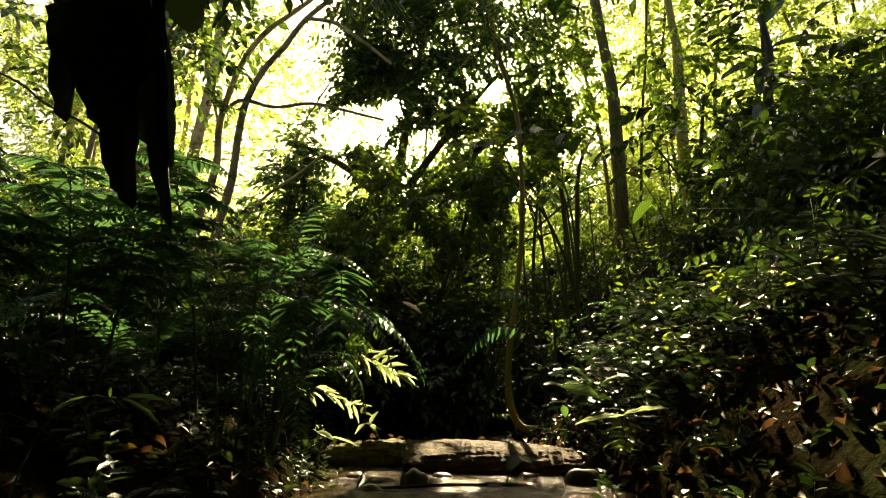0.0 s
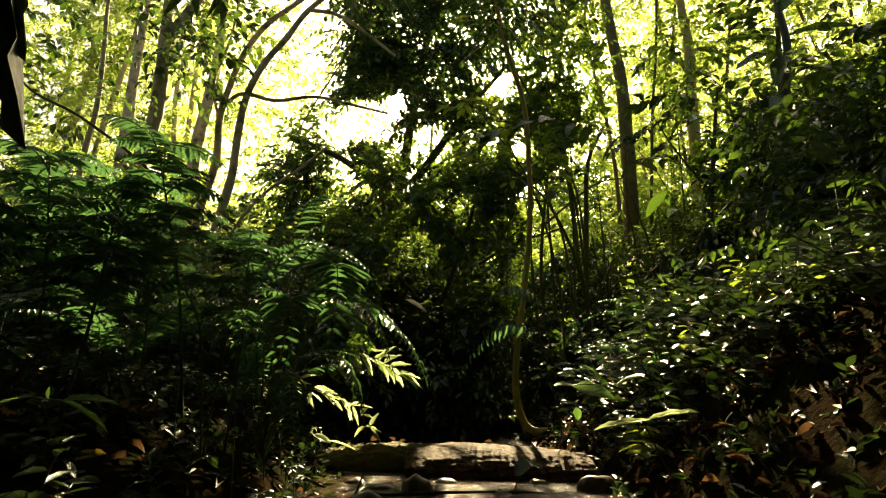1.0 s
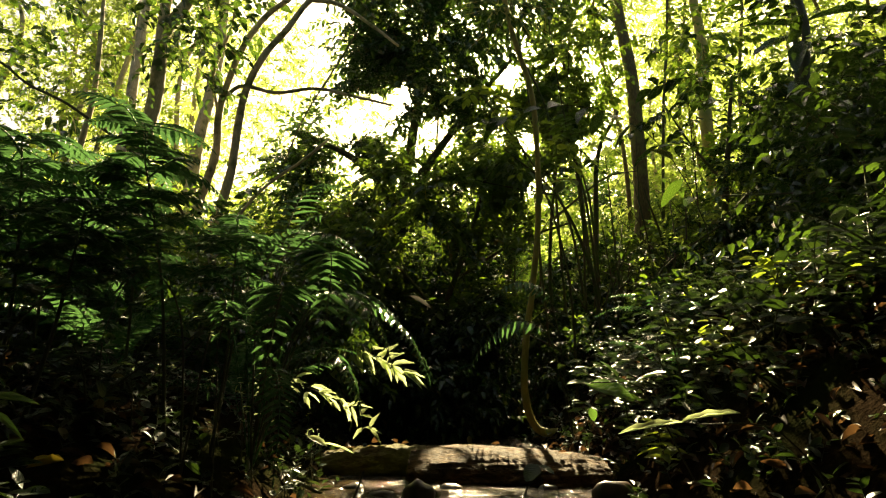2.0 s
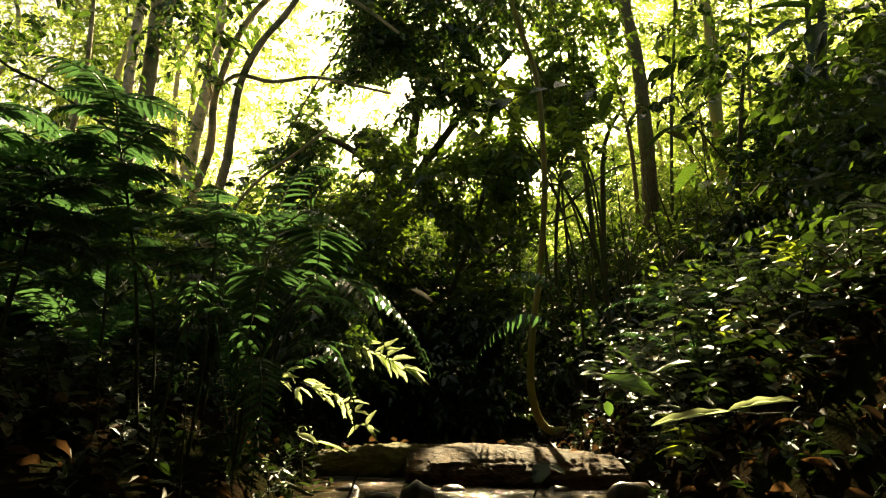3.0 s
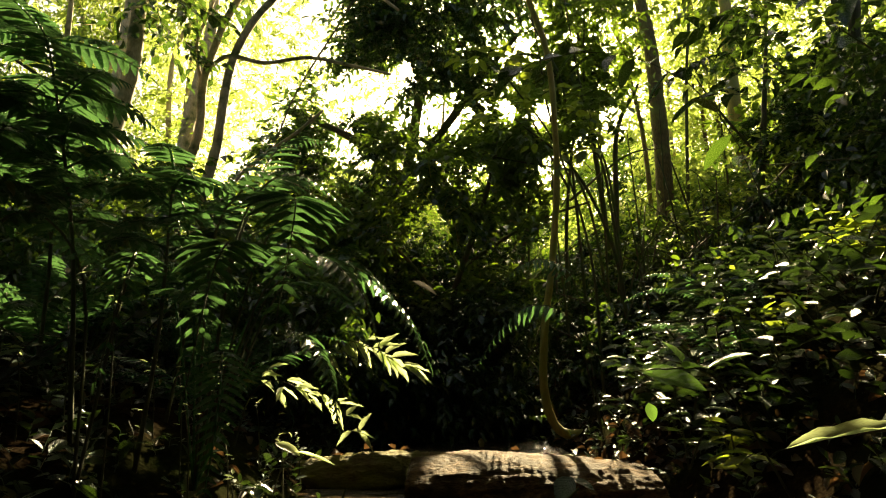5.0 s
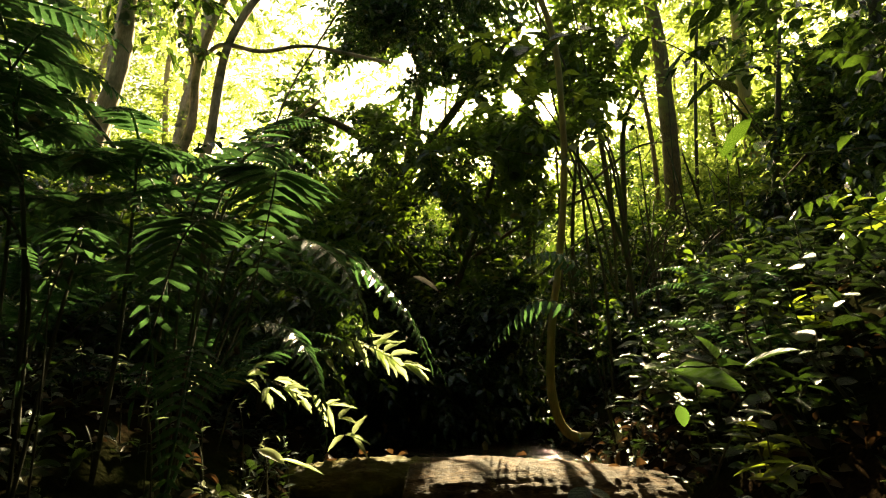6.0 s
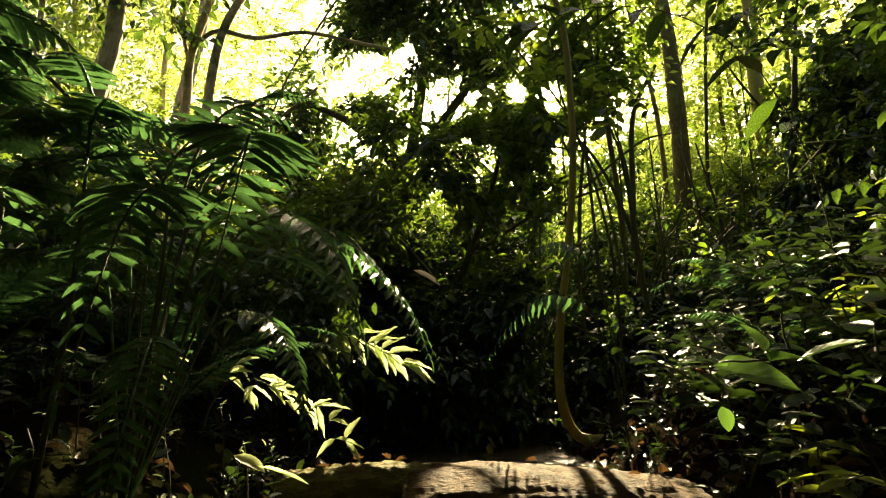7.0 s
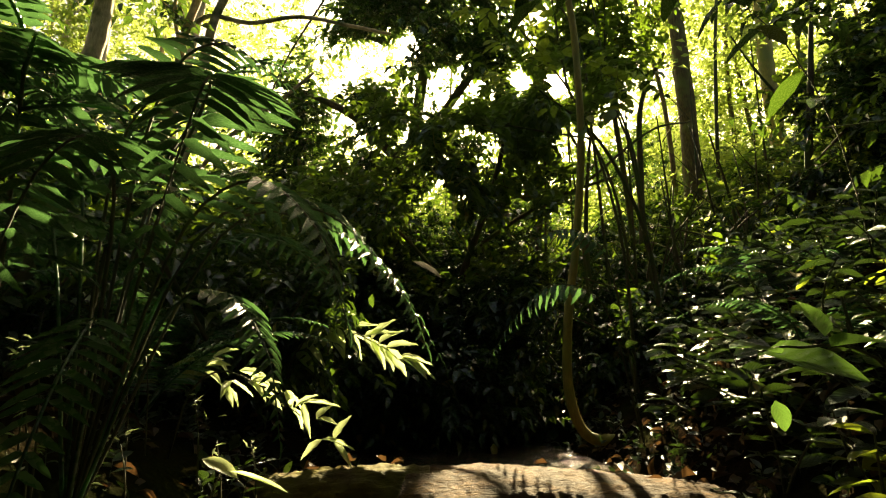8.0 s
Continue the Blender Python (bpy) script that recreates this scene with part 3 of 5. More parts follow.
# left group: leaning trunk with a fork, pair of curved trunks with an arching branch
tree("leaning_tree", [(-5.1, 8.3, 1.2), (-4.83, 8.3, 3.64), (-4.6, 8.3, 4.88), (-4.57, 8.3, 5.51), (-4.59, 8.3, 6.42), (-4.6, 8.3, 7.6), (-4.5, 8.3, 10.0)],
     [0.13, 0.115, 0.095, 0.06], M_BARK, "grey forked tree leaning over the ferns, paled as if in haze",
     limbs=[([(-4.56, 8.3, 6.35), (-4.3, 8.3, 6.8), (-4.05, 8.3, 7.3), (-3.6, 8.4, 8.6)], [0.1, 0.07])],
     crown=crown_of(G, [((-4.6, 8.4, 9.6), (1.8, 1.2, 1.0)), ((-3.2, 8.6, 9.0), (1.0, 0.8, 0.6)), ((-4.9, 8.2, 7.6), (0.9, 0.5, 0.5)), ((-4.0, 8.0, 6.2), (0.5, 0.4, 0.4))], 30, 0.5, 6, 0.19, 0.1), leaf=M_BUSH)
tree("curved_tree", [(-3.85, 8.9, 1.2), (-4.0, 8.8, 3.2), (-3.78, 8.8, 4.44), (-3.79, 8.8, 5.13), (-3.73, 8.8, 5.59), (-3.51, 8.8, 6.38), (-3.17, 8.8, 6.98), (-2.67, 8.8, 7.43), (-1.8, 8.9, 8.3)],
     [0.075, 0.06, 0.05, 0.035], M_BARK, "slender brown tree curving up to the light",
     limbs=[([(-3.76, 8.8, 5.45), (-3.45, 8.8, 5.69), (-2.88, 8.8, 5.56), (-2.23, 8.8, 5.63), (-1.56, 8.8, 5.47), (-1.0, 8.8, 5.32)], [0.035, 0.03, 0.02]),
            ([(-3.8, 8.8, 5.2), (-3.95, 8.8, 5.9), (-3.75, 8.8, 6.7), (-3.65, 8.8, 7.6)], [0.03, 0.02])],
     crown=crown_of(G, [((-1.9, 8.9, 8.4), (1.1, 0.8, 0.6)), ((-3.6, 8.8, 7.0), (0.5, 0.4, 0.5)), ((-4.2, 8.6, 6.0), (0.4, 0.3, 0.4))], 24, 0.45, 6, 0.18, 0.1), leaf=M_BUSH)
tree("curved_tree", [(-3.75, 8.9, 1.2), (-3.7, 8.8, 3.0), (-3.56, 8.8, 3.86), (-3.49, 8.8, 4.29), (-3.45, 8.8, 5.08), (-3.36, 8.8, 5.69), (-3.12, 8.8, 6.27), (-2.77, 8.8, 6.76), (-2.42, 8.8, 7.31), (-1.6, 8.7, 8.0)],
     [0.08, 0.065, 0.055, 0.04], M_BARK, "slender brown tree curving up to the light",
     limbs=[([(-2.42, 8.8, 7.31), (-1.9, 8.8, 7.2), (-1.3, 8.8, 6.75), (-0.9, 8.8, 6.4)], [0.04, 0.02])],
     crown=crown_of(G, [((-1.4, 8.8, 8.2), (0.8, 0.6, 0.5))], 45, 0.45, 7, 0.16, 0.08), leaf=M_BUSH)
tree("far_trunk", [(-7.2, 12, 1.8), (-7.3, 12, 5.0), (-7.28, 12.0, 6.77), (-7.29, 12.0, 7.98), (-7.2, 12, 12.5)], [0.16, 0.13, 0.08], M_BARK, "pale slim tree in hazy sunlight",
     crown=crown_of(G, [((-7.2, 12, 12.0), (2.0, 1.5, 1.0))], 60, 0.6, 7, 0.18, 0.09), leaf=M_CANOPY)
tree("far_trunk", [(-5.9, 12, 1.8), (-5.7, 12, 5.2), (-5.64, 12.0, 6.27), (-5.51, 12.0, 7.25), (-5.37, 12.0, 8.56), (-5.37, 12.0, 9.94), (-5.2, 12, 13)], [0.15, 0.13, 0.08], M_BARK, "pale slim tree in hazy sunlight",
     crown=crown_of(G, [((-5.2, 12, 12.6), (1.8, 1.5, 1.0))], 60, 0.6, 7, 0.18, 0.09), leaf=M_CANOPY)
# right group
tree("straight_tree", [(4.02, 12.2, 2.0), (4.02, 12.2, 3.4), (4.1, 12.2, 5.05), (4.12, 12.2, 6.55), (4.1, 12.2, 7.95), (3.9, 12.2, 9.9), (3.75, 12.2, 12.5)], [0.19, 0.165, 0.145, 0.1], M_BARKW, "straight mottled grey-brown forest tree",
     crown=crown_of(G, [((4.0, 13, 13.4), (2.2, 1.6, 1.2))], 70, 0.6, 7, 0.18, 0.09), leaf=M_CANOPY)
tree("far_trunk", [(5.6, 12, 2.6), (5.58, 12.0, 6.49), (5.69, 12.0, 8.63), (5.62, 12.0, 9.85), (5.6, 12, 13)], [0.15, 0.12, 0.08], M_BARKY, "pale yellowish slim tree trunk",
     crown=crown_of(G, [((5.6, 12, 12.8), (1.8, 1.4, 1.0))], 60, 0.6, 7, 0.18, 0.09), leaf=M_CANOPY)
tree("bent_sapling", [(1.35, 7.7, 0.33), (1.0, 7.7, 0.40), (0.86, 7.7, 0.8), (0.9, 7.7, 1.5), (1.0, 7.7, 2.09), (1.11, 7.7, 3.01), (1.14, 7.7, 3.82), (1.1, 7.7, 4.86), (0.88, 7.7, 5.77), (0.74, 7.7, 6.54), (0.5, 7.7, 8.0)],
     [0.052, 0.044, 0.038, 0.036, 0.04, 0.036], M_BARKY, "yellow-green sapling stem bent at its base by the stream",
     crown=crown_of(G, [((0.6, 7.8, 8.0), (1.2, 0.8, 0.8)), ((0.9, 7.8, 6.4), (0.7, 0.5, 0.5)), ((-0.3, 8.7, 3.2), (0.8, 0.4, 0.55))], 75, 0.35, 7, 0.13, 0.065), leaf=M_BUSH)

# central dense tree with hanging leaves, dark against the light
tree("dense_tree", [(-1.5, 12.0, 0.9), (-1.4, 12.0, 3.0), (-1.0, 12.0, 5.5), (-0.6, 11.8, 8.0), (0.0, 11.6, 11.0)], [0.16, 0.13, 0.1, 0.06], M_BARKD, "leafy dark tree hung with creepers over the stream",
     limbs=[([(-0.8, 11.2, 4.0), (-1.8, 11.0, 5.2), (-3.0, 10.8, 5.8)], [0.1, 0.04]), ([(-0.7, 11.2, 5.0), (0.4, 11.0, 6.5), (1.2, 10.8, 7.4)], [0.1, 0.04])],
     crown=crown_of(G, [((-0.6, 11.0, 7.6), (1.3, 0.9, 1.8)), ((0.4, 10.8, 8.6), (1.0, 0.8, 1.2)), ((-1.8, 11.0, 4.9), (1.5, 0.8, 1.2)), ((-2.4, 10.8, 5.1), (1.0, 0.6, 0.7)), ((-0.4, 10.9, 4.2), (1.5, 0.8, 1.3)),
                        ((-1.4, 10.9, 3.0), (1.8, 0.8, 1.1)), ((0.6, 11.0, 5.6), (0.9, 0.6, 1.2)), ((-0.3, 10.8, 10.4), (1.4, 1.0, 1.2)), ((-2.3, 10.6, 3.6), (1.2, 0.6, 0.9)), ((-0.9, 10.4, 2.2), (1.2, 0.6, 0.8)), ((-0.9, 11.0, 6.2), (1.0, 0.7, 0.9)), ((-1.5, 11.0, 7.1), (0.6, 0.6, 0.9)), ((-1.3, 11.0, 8.6), (0.8, 0.6, 1.0)), ((-1.9, 11.0, 6.0), (0.6, 0.5, 0.6))], 330, 0.45, 8, 0.17, 0.085, power=0.45), leaf=M_BUSH)
tree("dense_bush", [(0.9, 11.0, 1.0), (1.0, 11.0, 2.6), (1.3, 11.0, 4.4)], [0.08, 0.03], M_BARKD, "dark bushy thicket behind the log", category="bush",
     crown=crown_of(G, [((0.4, 10.6, 2.4), (1.0, 0.6, 0.9)), ((1.7, 10.8, 3.0), (0.9, 0.6, 1.1)), ((2.6, 10.9, 4.2), (0.9, 0.7, 1.0)), ((-0.6, 10.2, 1.5), (1.3, 0.5, 0.7)), ((1.5, 10.2, 1.9), (0.9, 0.5, 0.6)), ((-2.2, 10.2, 1.9), (1.0, 0.5, 0.9))], 220, 0.4, 8, 0.15, 0.07), leaf=M_BUSH)
tree("hanging_thicket", [(-0.4, 9.9, 0.7), (-0.2, 9.8, 2.0), (0.3, 9.6, 3.4), (0.6, 9.6, 4.6)], [0.07, 0.05, 0.025], M_BARKD, "dark tangle of creepers and leaves over the stream", category="bush",
     limbs=[([(0.0, 9.7, 2.6), (1.0, 9.5, 3.2), (1.9, 9.4, 3.5)], [0.03, 0.015]), ([(-0.2, 9.8, 2.0), (-1.0, 9.6, 2.9), (-1.7, 9.6, 3.3)], [0.03, 0.015])],
     crown=crown_of(G, [((0.3, 9.5, 3.1), (0.8, 0.4, 0.7)), ((1.1, 9.4, 3.4), (0.8, 0.4, 0.7)), ((-0.6, 9.5, 2.9), (0.8, 0.4, 0.6)), ((1.9, 9.5, 3.6), (0.7, 0.4, 0.7)), ((0.7, 9.5, 4.4), (0.8, 0.4, 0.7)), ((-0.4, 9.6, 4.1), (0.8, 0.4, 0.6)), ((0.4, 9.3, 2.1), (1.2, 0.4, 0.5)), ((1.5, 9.3, 2.4), (0.9, 0.4, 0.5)), ((-1.5, 9.6, 3.3), (0.8, 0.4, 0.6)), ((-0.4, 8.7, 3.9), (0.75, 0.35, 0.65)), ((-0.9, 8.8, 3.2), (0.65, 0.35, 0.55))], 100, 0.35, 8, 0.16, 0.08, power=0.8), leaf=M_CANOPY)
tree("thicket_tree", [(2.7, 11.3, 1.5), (2.6, 11.3, 4.0), (2.4, 11.2, 6.5), (2.2, 11.0, 9.5)], [0.06, 0.045, 0.02], M_BARKD, "leafy green tree in the thicket before the sun",
     limbs=[([(2.45, 11.2, 5.8), (3.0, 11.0, 6.6), (3.5, 11.0, 7.2)], [0.04, 0.015])],
     crown=crown_of(G, [((1.7, 10.6, 8.9), (1.1, 0.7, 0.9)), ((2.5, 11.0, 8.6), (0.9, 0.7, 1.0)), ((2.5, 10.7, 7.2), (0.8, 0.6, 0.6)), ((1.6, 11.0, 6.6), (0.8, 0.6, 0.8)), ((2.0, 10.8, 5.3), (0.7, 0.5, 0.5)), ((2.7, 11.2, 5.3), (0.6, 0.6, 0.7)), ((2.4, 10.8, 4.2), (0.9, 0.5, 0.6))], 115, 0.4, 8, 0.16, 0.08, tw=0.005), leaf=M_CANOPY)
tree("slope_tree", [(6.4, 10.2, 2.8), (6.3, 10.2, 4.6), (6.5, 10.1, 7.0), (6.6, 10.0, 9.0)], [0.09, 0.06, 0.03], M_BARKD, "leafy tree on the slope with drooping twigs",
     limbs=[([(6.3, 10.2, 4.6), (5.6, 9.8, 5.4), (5.0, 9.6, 5.8)], [0.03, 0.012])],
     crown=crown_of(G, [((6.5, 10.0, 6.2), (1.2, 0.8, 0.9)), ((5.2, 9.6, 5.2), (0.9, 0.6, 0.7)), ((7.6, 10.0, 7.6), (1.1, 0.8, 0.9)), ((6.0, 10.0, 8.7), (1.0, 0.8, 0.8)), ((7.2, 9.6, 5.2), (1.0, 0.7, 0.7)), ((4.7, 10.0, 7.4), (0.7, 0.6, 0.7)), ((8.6, 10.0, 6.2), (1.0, 0.7, 0.9))], 42, 0.45, 8, 0.18, 0.09), leaf=M_CANOPY)
tree("overhanging_tree", [(2.2, 9.0, 1.4), (2.1, 9.0, 2.6), (1.6, 8.9, 3.8), (0.8, 8.9, 4.6)], [0.032, 0.024, 0.01], M_BARKD, "small leafy tree leaning across the stream",
     limbs=[([(1.6, 8.9, 3.8), (0.6, 8.9, 4.0), (-0.5, 8.9, 4.3)], [0.015, 0.006])],
     crown=crown_of(G, [((0.1, 8.9, 3.4), (0.6, 0.3, 0.45)), ((-0.5, 8.9, 3.7), (0.6, 0.3, 0.5)), ((1.0, 8.9, 4.5), (0.6, 0.3, 0.5)), ((-1.0, 9.0, 4.2), (0.5, 0.3, 0.5)), ((0.5, 9.0, 2.8), (0.8, 0.25, 0.2))], 75, 0.32, 7, 0.16, 0.08, power=0.8, spots=KEY_GAPS), leaf=M_CANOPY)
tree("creeper_tree", [(1.9, 10.9, 1.3), (1.8, 10.9, 3.0), (2.0, 10.8, 5.0), (2.4, 10.8, 6.8)], [0.045, 0.03, 0.012], M_BARKD, "young tree wrapped in leafy creepers",
     limbs=[([(1.9, 10.8, 4.2), (1.3, 10.6, 5.4), (1.0, 10.6, 6.4)], [0.025, 0.01]), ([(1.9, 10.8, 4.0), (2.9, 10.8, 4.8), (3.6, 10.9, 5.0)], [0.025, 0.01])],
     crown=crown_of(G, [((1.3, 10.5, 4.6), (0.9, 0.45, 0.7)), ((2.5, 10.6, 4.7), (0.9, 0.45, 0.7)), ((0.9, 10.6, 6.0), (0.6, 0.45, 0.8)), ((2.5, 10.8, 6.0), (0.6, 0.45, 0.6)), ((1.9, 10.6, 3.4), (1.0, 0.4, 0.6)), ((3.0, 10.6, 3.4), (0.9, 0.4, 0.6)), ((0.2, 10.7, 5.2), (0.7, 0.4, 0.6)), ((2.0, 10.7, 6.3), (0.6, 0.4, 0.6))],
                    100, 0.38, 8, 0.16, 0.08, power=0.8, spots=KEY_GAPS), leaf=M_CANOPY)
tree("backing_thicket", [(0.9, 12.4, 1.5), (1.0, 12.4, 2.8), (1.4, 12.3, 4.2)], [0.07, 0.05, 0.02], M_BARKD, "dark green thicket closing the view upstream", category="bush",
     limbs=[([(0.95, 12.4, 2.4), (0.2, 12.3, 3.0), (-0.5, 12.3, 3.3)], [0.025, 0.01]), ([(1.0, 12.4, 2.6), (2.0, 12.3, 3.4), (2.9, 12.3, 4.0)], [0.025, 0.01])],
     crown=crown_of(G, [((x, 12.3, z), (0.6, 0.4, 0.5)) for x, z in ((-0.8, 2.6), (-0.1, 2.9), (0.6, 2.6), (1.3, 3.0), (2.0, 3.3), (2.8, 3.6), (0.3, 3.6), (-0.6, 3.4), (1.0, 3.9), (1.8, 4.2), (2.6, 4.5), (3.4, 4.4), (3.2, 5.4), (2.2, 5.3))],
                    75, 0.4, 8, 0.19, 0.1, power=0.8, spots=KEY_GAPS), leaf=M_BUSH)
for x, y in ((-0.4, 16.8), (1.1, 17.4), (6.2, 16.6)):
    tree("wood_tree", [(x, y, 1.6), (x + 0.1, y, 4.5), (x - 0.1, y, 7.5), (x, y, 10.0)], [0.1, 0.08, 0.03], M_BARK, "green forest tree beyond the stream",
         crown=crown_of(G, [((x + 0.5 * math.sin(q * 2.1 + x), y, 2.6 + 0.75 * q), (0.9, 0.5, 0.6)) for q in range(9)], 36, 0.55, 9, 0.22, 0.12, tw=0, spots=KEY_GAPS), leaf=M_CANOPY, shape=FAR, sides=7, group="background wood")
tree("slope_thicket", [(4.6, 9.6, 2.0), (4.5, 9.6, 3.4), (4.7, 9.5, 5.0), (4.9, 9.5, 6.2)], [0.07, 0.05, 0.02], M_BARKD, "dark leafy thicket on the slope",
     limbs=[([(4.5, 9.6, 3.6), (5.3, 9.4, 4.4), (6.0, 9.4, 4.7)], [0.025, 0.01]), ([(4.6, 9.6, 4.2), (4.0, 9.5, 5.0), (3.7, 9.5, 5.6)], [0.025, 0.01])],
     crown=crown_of(G, [((4.8, 9.5, 4.6), (0.7, 0.4, 0.6)), ((5.6, 9.4, 4.5), (0.7, 0.4, 0.6)), ((5.2, 9.5, 5.5), (0.7, 0.4, 0.5)), ((6.2, 9.4, 5.3), (0.7, 0.4, 0.6)), ((5.0, 9.4, 3.6), (0.8, 0.4, 0.5)), ((6.2, 9.4, 4.0), (0.7, 0.4, 0.6))],
                    80, 0.38, 8, 0.2, 0.1, power=0.8, spots=KEY_GAPS), leaf=M_BUSH)
tree("young_sapling", [(1.6, 8.15, 0.9), (1.55, 8.1, 2.4), (1.2, 8.05, 3.8), (0.7, 8.0, 4.6), (0.3, 8.0, 5.2)], [0.022, 0.015, 0.007], M_STEM, "thin sapling with large leaves coloured yellow-green as if backlit", category="sapling",
     crown=crown_of(G, [((0.7, 8.0, 4.3), (0.45, 0.25, 0.4)), ((0.35, 8.0, 5.0), (0.4, 0.25, 0.35)), ((1.5, 8.0, 3.9), (0.4, 0.25, 0.35))], 9, 0.3, 5, 0.2, 0.1, gaps=False), leaf=M_FRESH_LIT, shape=OVATE)
tree("young_sapling", [(3.4, 9.9, 2.0), (3.35, 9.9, 3.0), (3.2, 9.8, 3.9), (3.1, 9.8, 4.4)], [0.02, 0.014, 0.007], M_STEM, "thin sapling with large leaves coloured yellow-green as if backlit", category="sapling",
     crown=crown_of(G, [((3.2, 9.8, 3.9), (0.4, 0.25, 0.45))], 9, 0.3, 5, 0.24, 0.13, gaps=False), leaf=M_FRESH_LIT, shape=OVATE)
# young broad-leaved growth among the stems, behind the sapling and on the slope
for x, y, zs, lx in ((1.5, 9.2, (2.2, 3.0, 3.7), -0.2), (2.1, 9.6, (2.6, 3.5, 4.3, 5.0), 0.1), (2.8, 9.9, (2.8, 3.6, 4.6), -0.1), (3.3, 10.4, (3.2, 4.2, 5.2), 0.15), (0.9, 9.7, (3.0, 4.0, 4.9), 0.2), (3.9, 10.0, (3.3, 4.2), 0.2), (2.4, 8.6, (2.2, 2.9), -0.2), (4.6, 10.8, (4.2, 5.4, 6.6), 0.1), (1.7, 11.6, (5.4, 6.6, 7.6), 0.1), (0.2, 12.2, (5.6, 6.8, 8.0), -0.2)):
    z0 = float(height(x, y))
    tree("leafy_sapling", [(x, y, z0), (x + lx * 0.5, y, (z0 + zs[-1]) / 2), (x + lx, y, zs[-1] + 0.3)], [0.022, 0.016, 0.006], M_BARKD, "young broad-leaved sapling among the stems", category="sapling",
         limbs=[([(x + lx * 0.5, y, z - 0.4), (x + lx * 0.5 + 0.3 * math.sin(z * 7), y - 0.1, z - 0.1), (x + lx * 0.5 + 0.55 * math.sin(z * 7), y - 0.2, z)], [0.008, 0.004]) for z in zs],
         crown=crown_of(G, [((x + lx * 0.5 + 0.45 * math.sin(z * 7), y - 0.15, z), (0.5, 0.35, 0.42)) for z in zs], 34, 0.32, 6, 0.19, 0.085, power=0.8, spots=KEY_GAPS), leaf=M_CANOPY, shape=OVATE)
# sunlit wood behind
for i in range(24):  # one row of trees at the edge of the clearing, open to the sun behind
    x = -15.5 + i * 1.1 + G.uniform(-0.3, 0.3) if i < 13 else 3.9 + (i - 13) * 1.05 + G.uniform(-0.3, 0.3)
    y = G.uniform(13.4, 15.2) if i > 1 else 11.5 + i
    h = G.uniform(9, 13)
    z0 = float(height(x, y))
    if -6.6 < x < -0.6:  # open sky behind the curved trees
        h = G.uniform(3.2, 4.4)
    line = [(x, y, z0), (x + G.normal(0, 0.2), y, z0 + h * 0.4), (x + G.normal(0, 0.4), y, z0 + h * 0.8), (x + G.normal(0, 0.6), y, z0 + h)]
    blobs = [((x + G.normal(0, 0.8), y + G.normal(0, 0.4), z0 + h * (0.1 + 0.1 * q)), (G.uniform(0.6, 1.1), 0.6, G.uniform(0.5, 0.9))) for q in range(9)]
    tree("wood_tree", line, [0.09, 0.07, 0.03] if i < 13 else [0.06, 0.045, 0.02], M_BARK if i < 13 else M_BARKW, "sunlit yellow-green forest tree", crown=crown_of(G, blobs, 46, 0.55, 10, 0.17, 0.09, tw=0), leaf=M_SUN_TONED, shape=FAR, sides=7, group="background wood")

# ---- creepers and bare stems in the middle distance ----
def stem(name, pts, radii, bark, label, category, sides=6, n=4):
    return solo(name, tube(smooth_line(pts, max(8, len(pts) * n)), radii, sides, 0.06, 3), bark, label, category)


stem("creeper", [(5.2, 12, 12.5), (5.04, 12.0, 9.85), (4.88, 12.0, 8.34), (4.68, 12.0, 6.91), (4.43, 12.0, 4.26), (4.4, 12.1, 2.2)], [0.03, 0.035], M_BARKD, "thin dark woody creeper hanging beside a tree", "creeper")
stem("broken_stump", [(2.6, 11.0, 1.5), (2.75, 11.0, 4.0), (2.88, 11.0, 5.4), (3.34, 11.0, 6.33)], [0.055, 0.045, 0.03], M_BARKD, "snapped brown stem leaning in the thicket", "stump")
for pts in ([(1.18, 10.0, 8.6), (1.18, 10.0, 7.32), (1.71, 10.0, 5.88), (1.8, 10.0, 4.43), (1.9, 10.0, 1.4)],
            [(1.8, 10.0, 8.2), (1.99, 10.0, 6.11), (2.18, 10.0, 4.75), (2.34, 10.0, 4.0), (2.5, 10, 1.6)],
            [(1.0, 10.2, 9.2), (1.35, 10.2, 7.0), (1.55, 10.2, 5.2), (2.1, 10.2, 3.6), (2.3, 10.2, 1.5)],
            [(2.3, 10.4, 7.6), (2.2, 10.4, 5.6), (2.5, 10.4, 4.2), (2.6, 10.4, 1.7)]):
    stem("brown_sapling", pts, [0.012, 0.018, 0.026], M_BARKD, "slim brown sapling stem in the thicket", "sapling", 7)
stem("dead_branch", [(-6.2, 6.0, 4.9), (-5.09, 6.0, 4.42), (-4.65, 6.0, 4.1), (-4.03, 6.0, 3.76), (-3.0, 6.0, 2.9), (-1.7, 6.1, 1.0)], [0.014, 0.018], M_BARKD, "dark bare branch slanting over the ferns", "branch")
stem("fallen_pole", [(-3.9, 8.5, 1.5), (-3.15, 8.5, 3.44), (-2.22, 8.5, 4.3), (-1.9, 8.5, 4.6)], [0.03, 0.02], M_BARK, "thin straight dead pole propped in the leaves", "branch")
stem("hanging_twig", [(-2.9, 9.5, 4.6), (-2.58, 9.5, 5.53), (-1.93, 9.5, 6.77), (-1.55, 9.5, 7.6), (-1.2, 9.5, 8.6)], [0.012, 0.022], M_BARKD, "thin dark creeper climbing into the crown", "creeper")
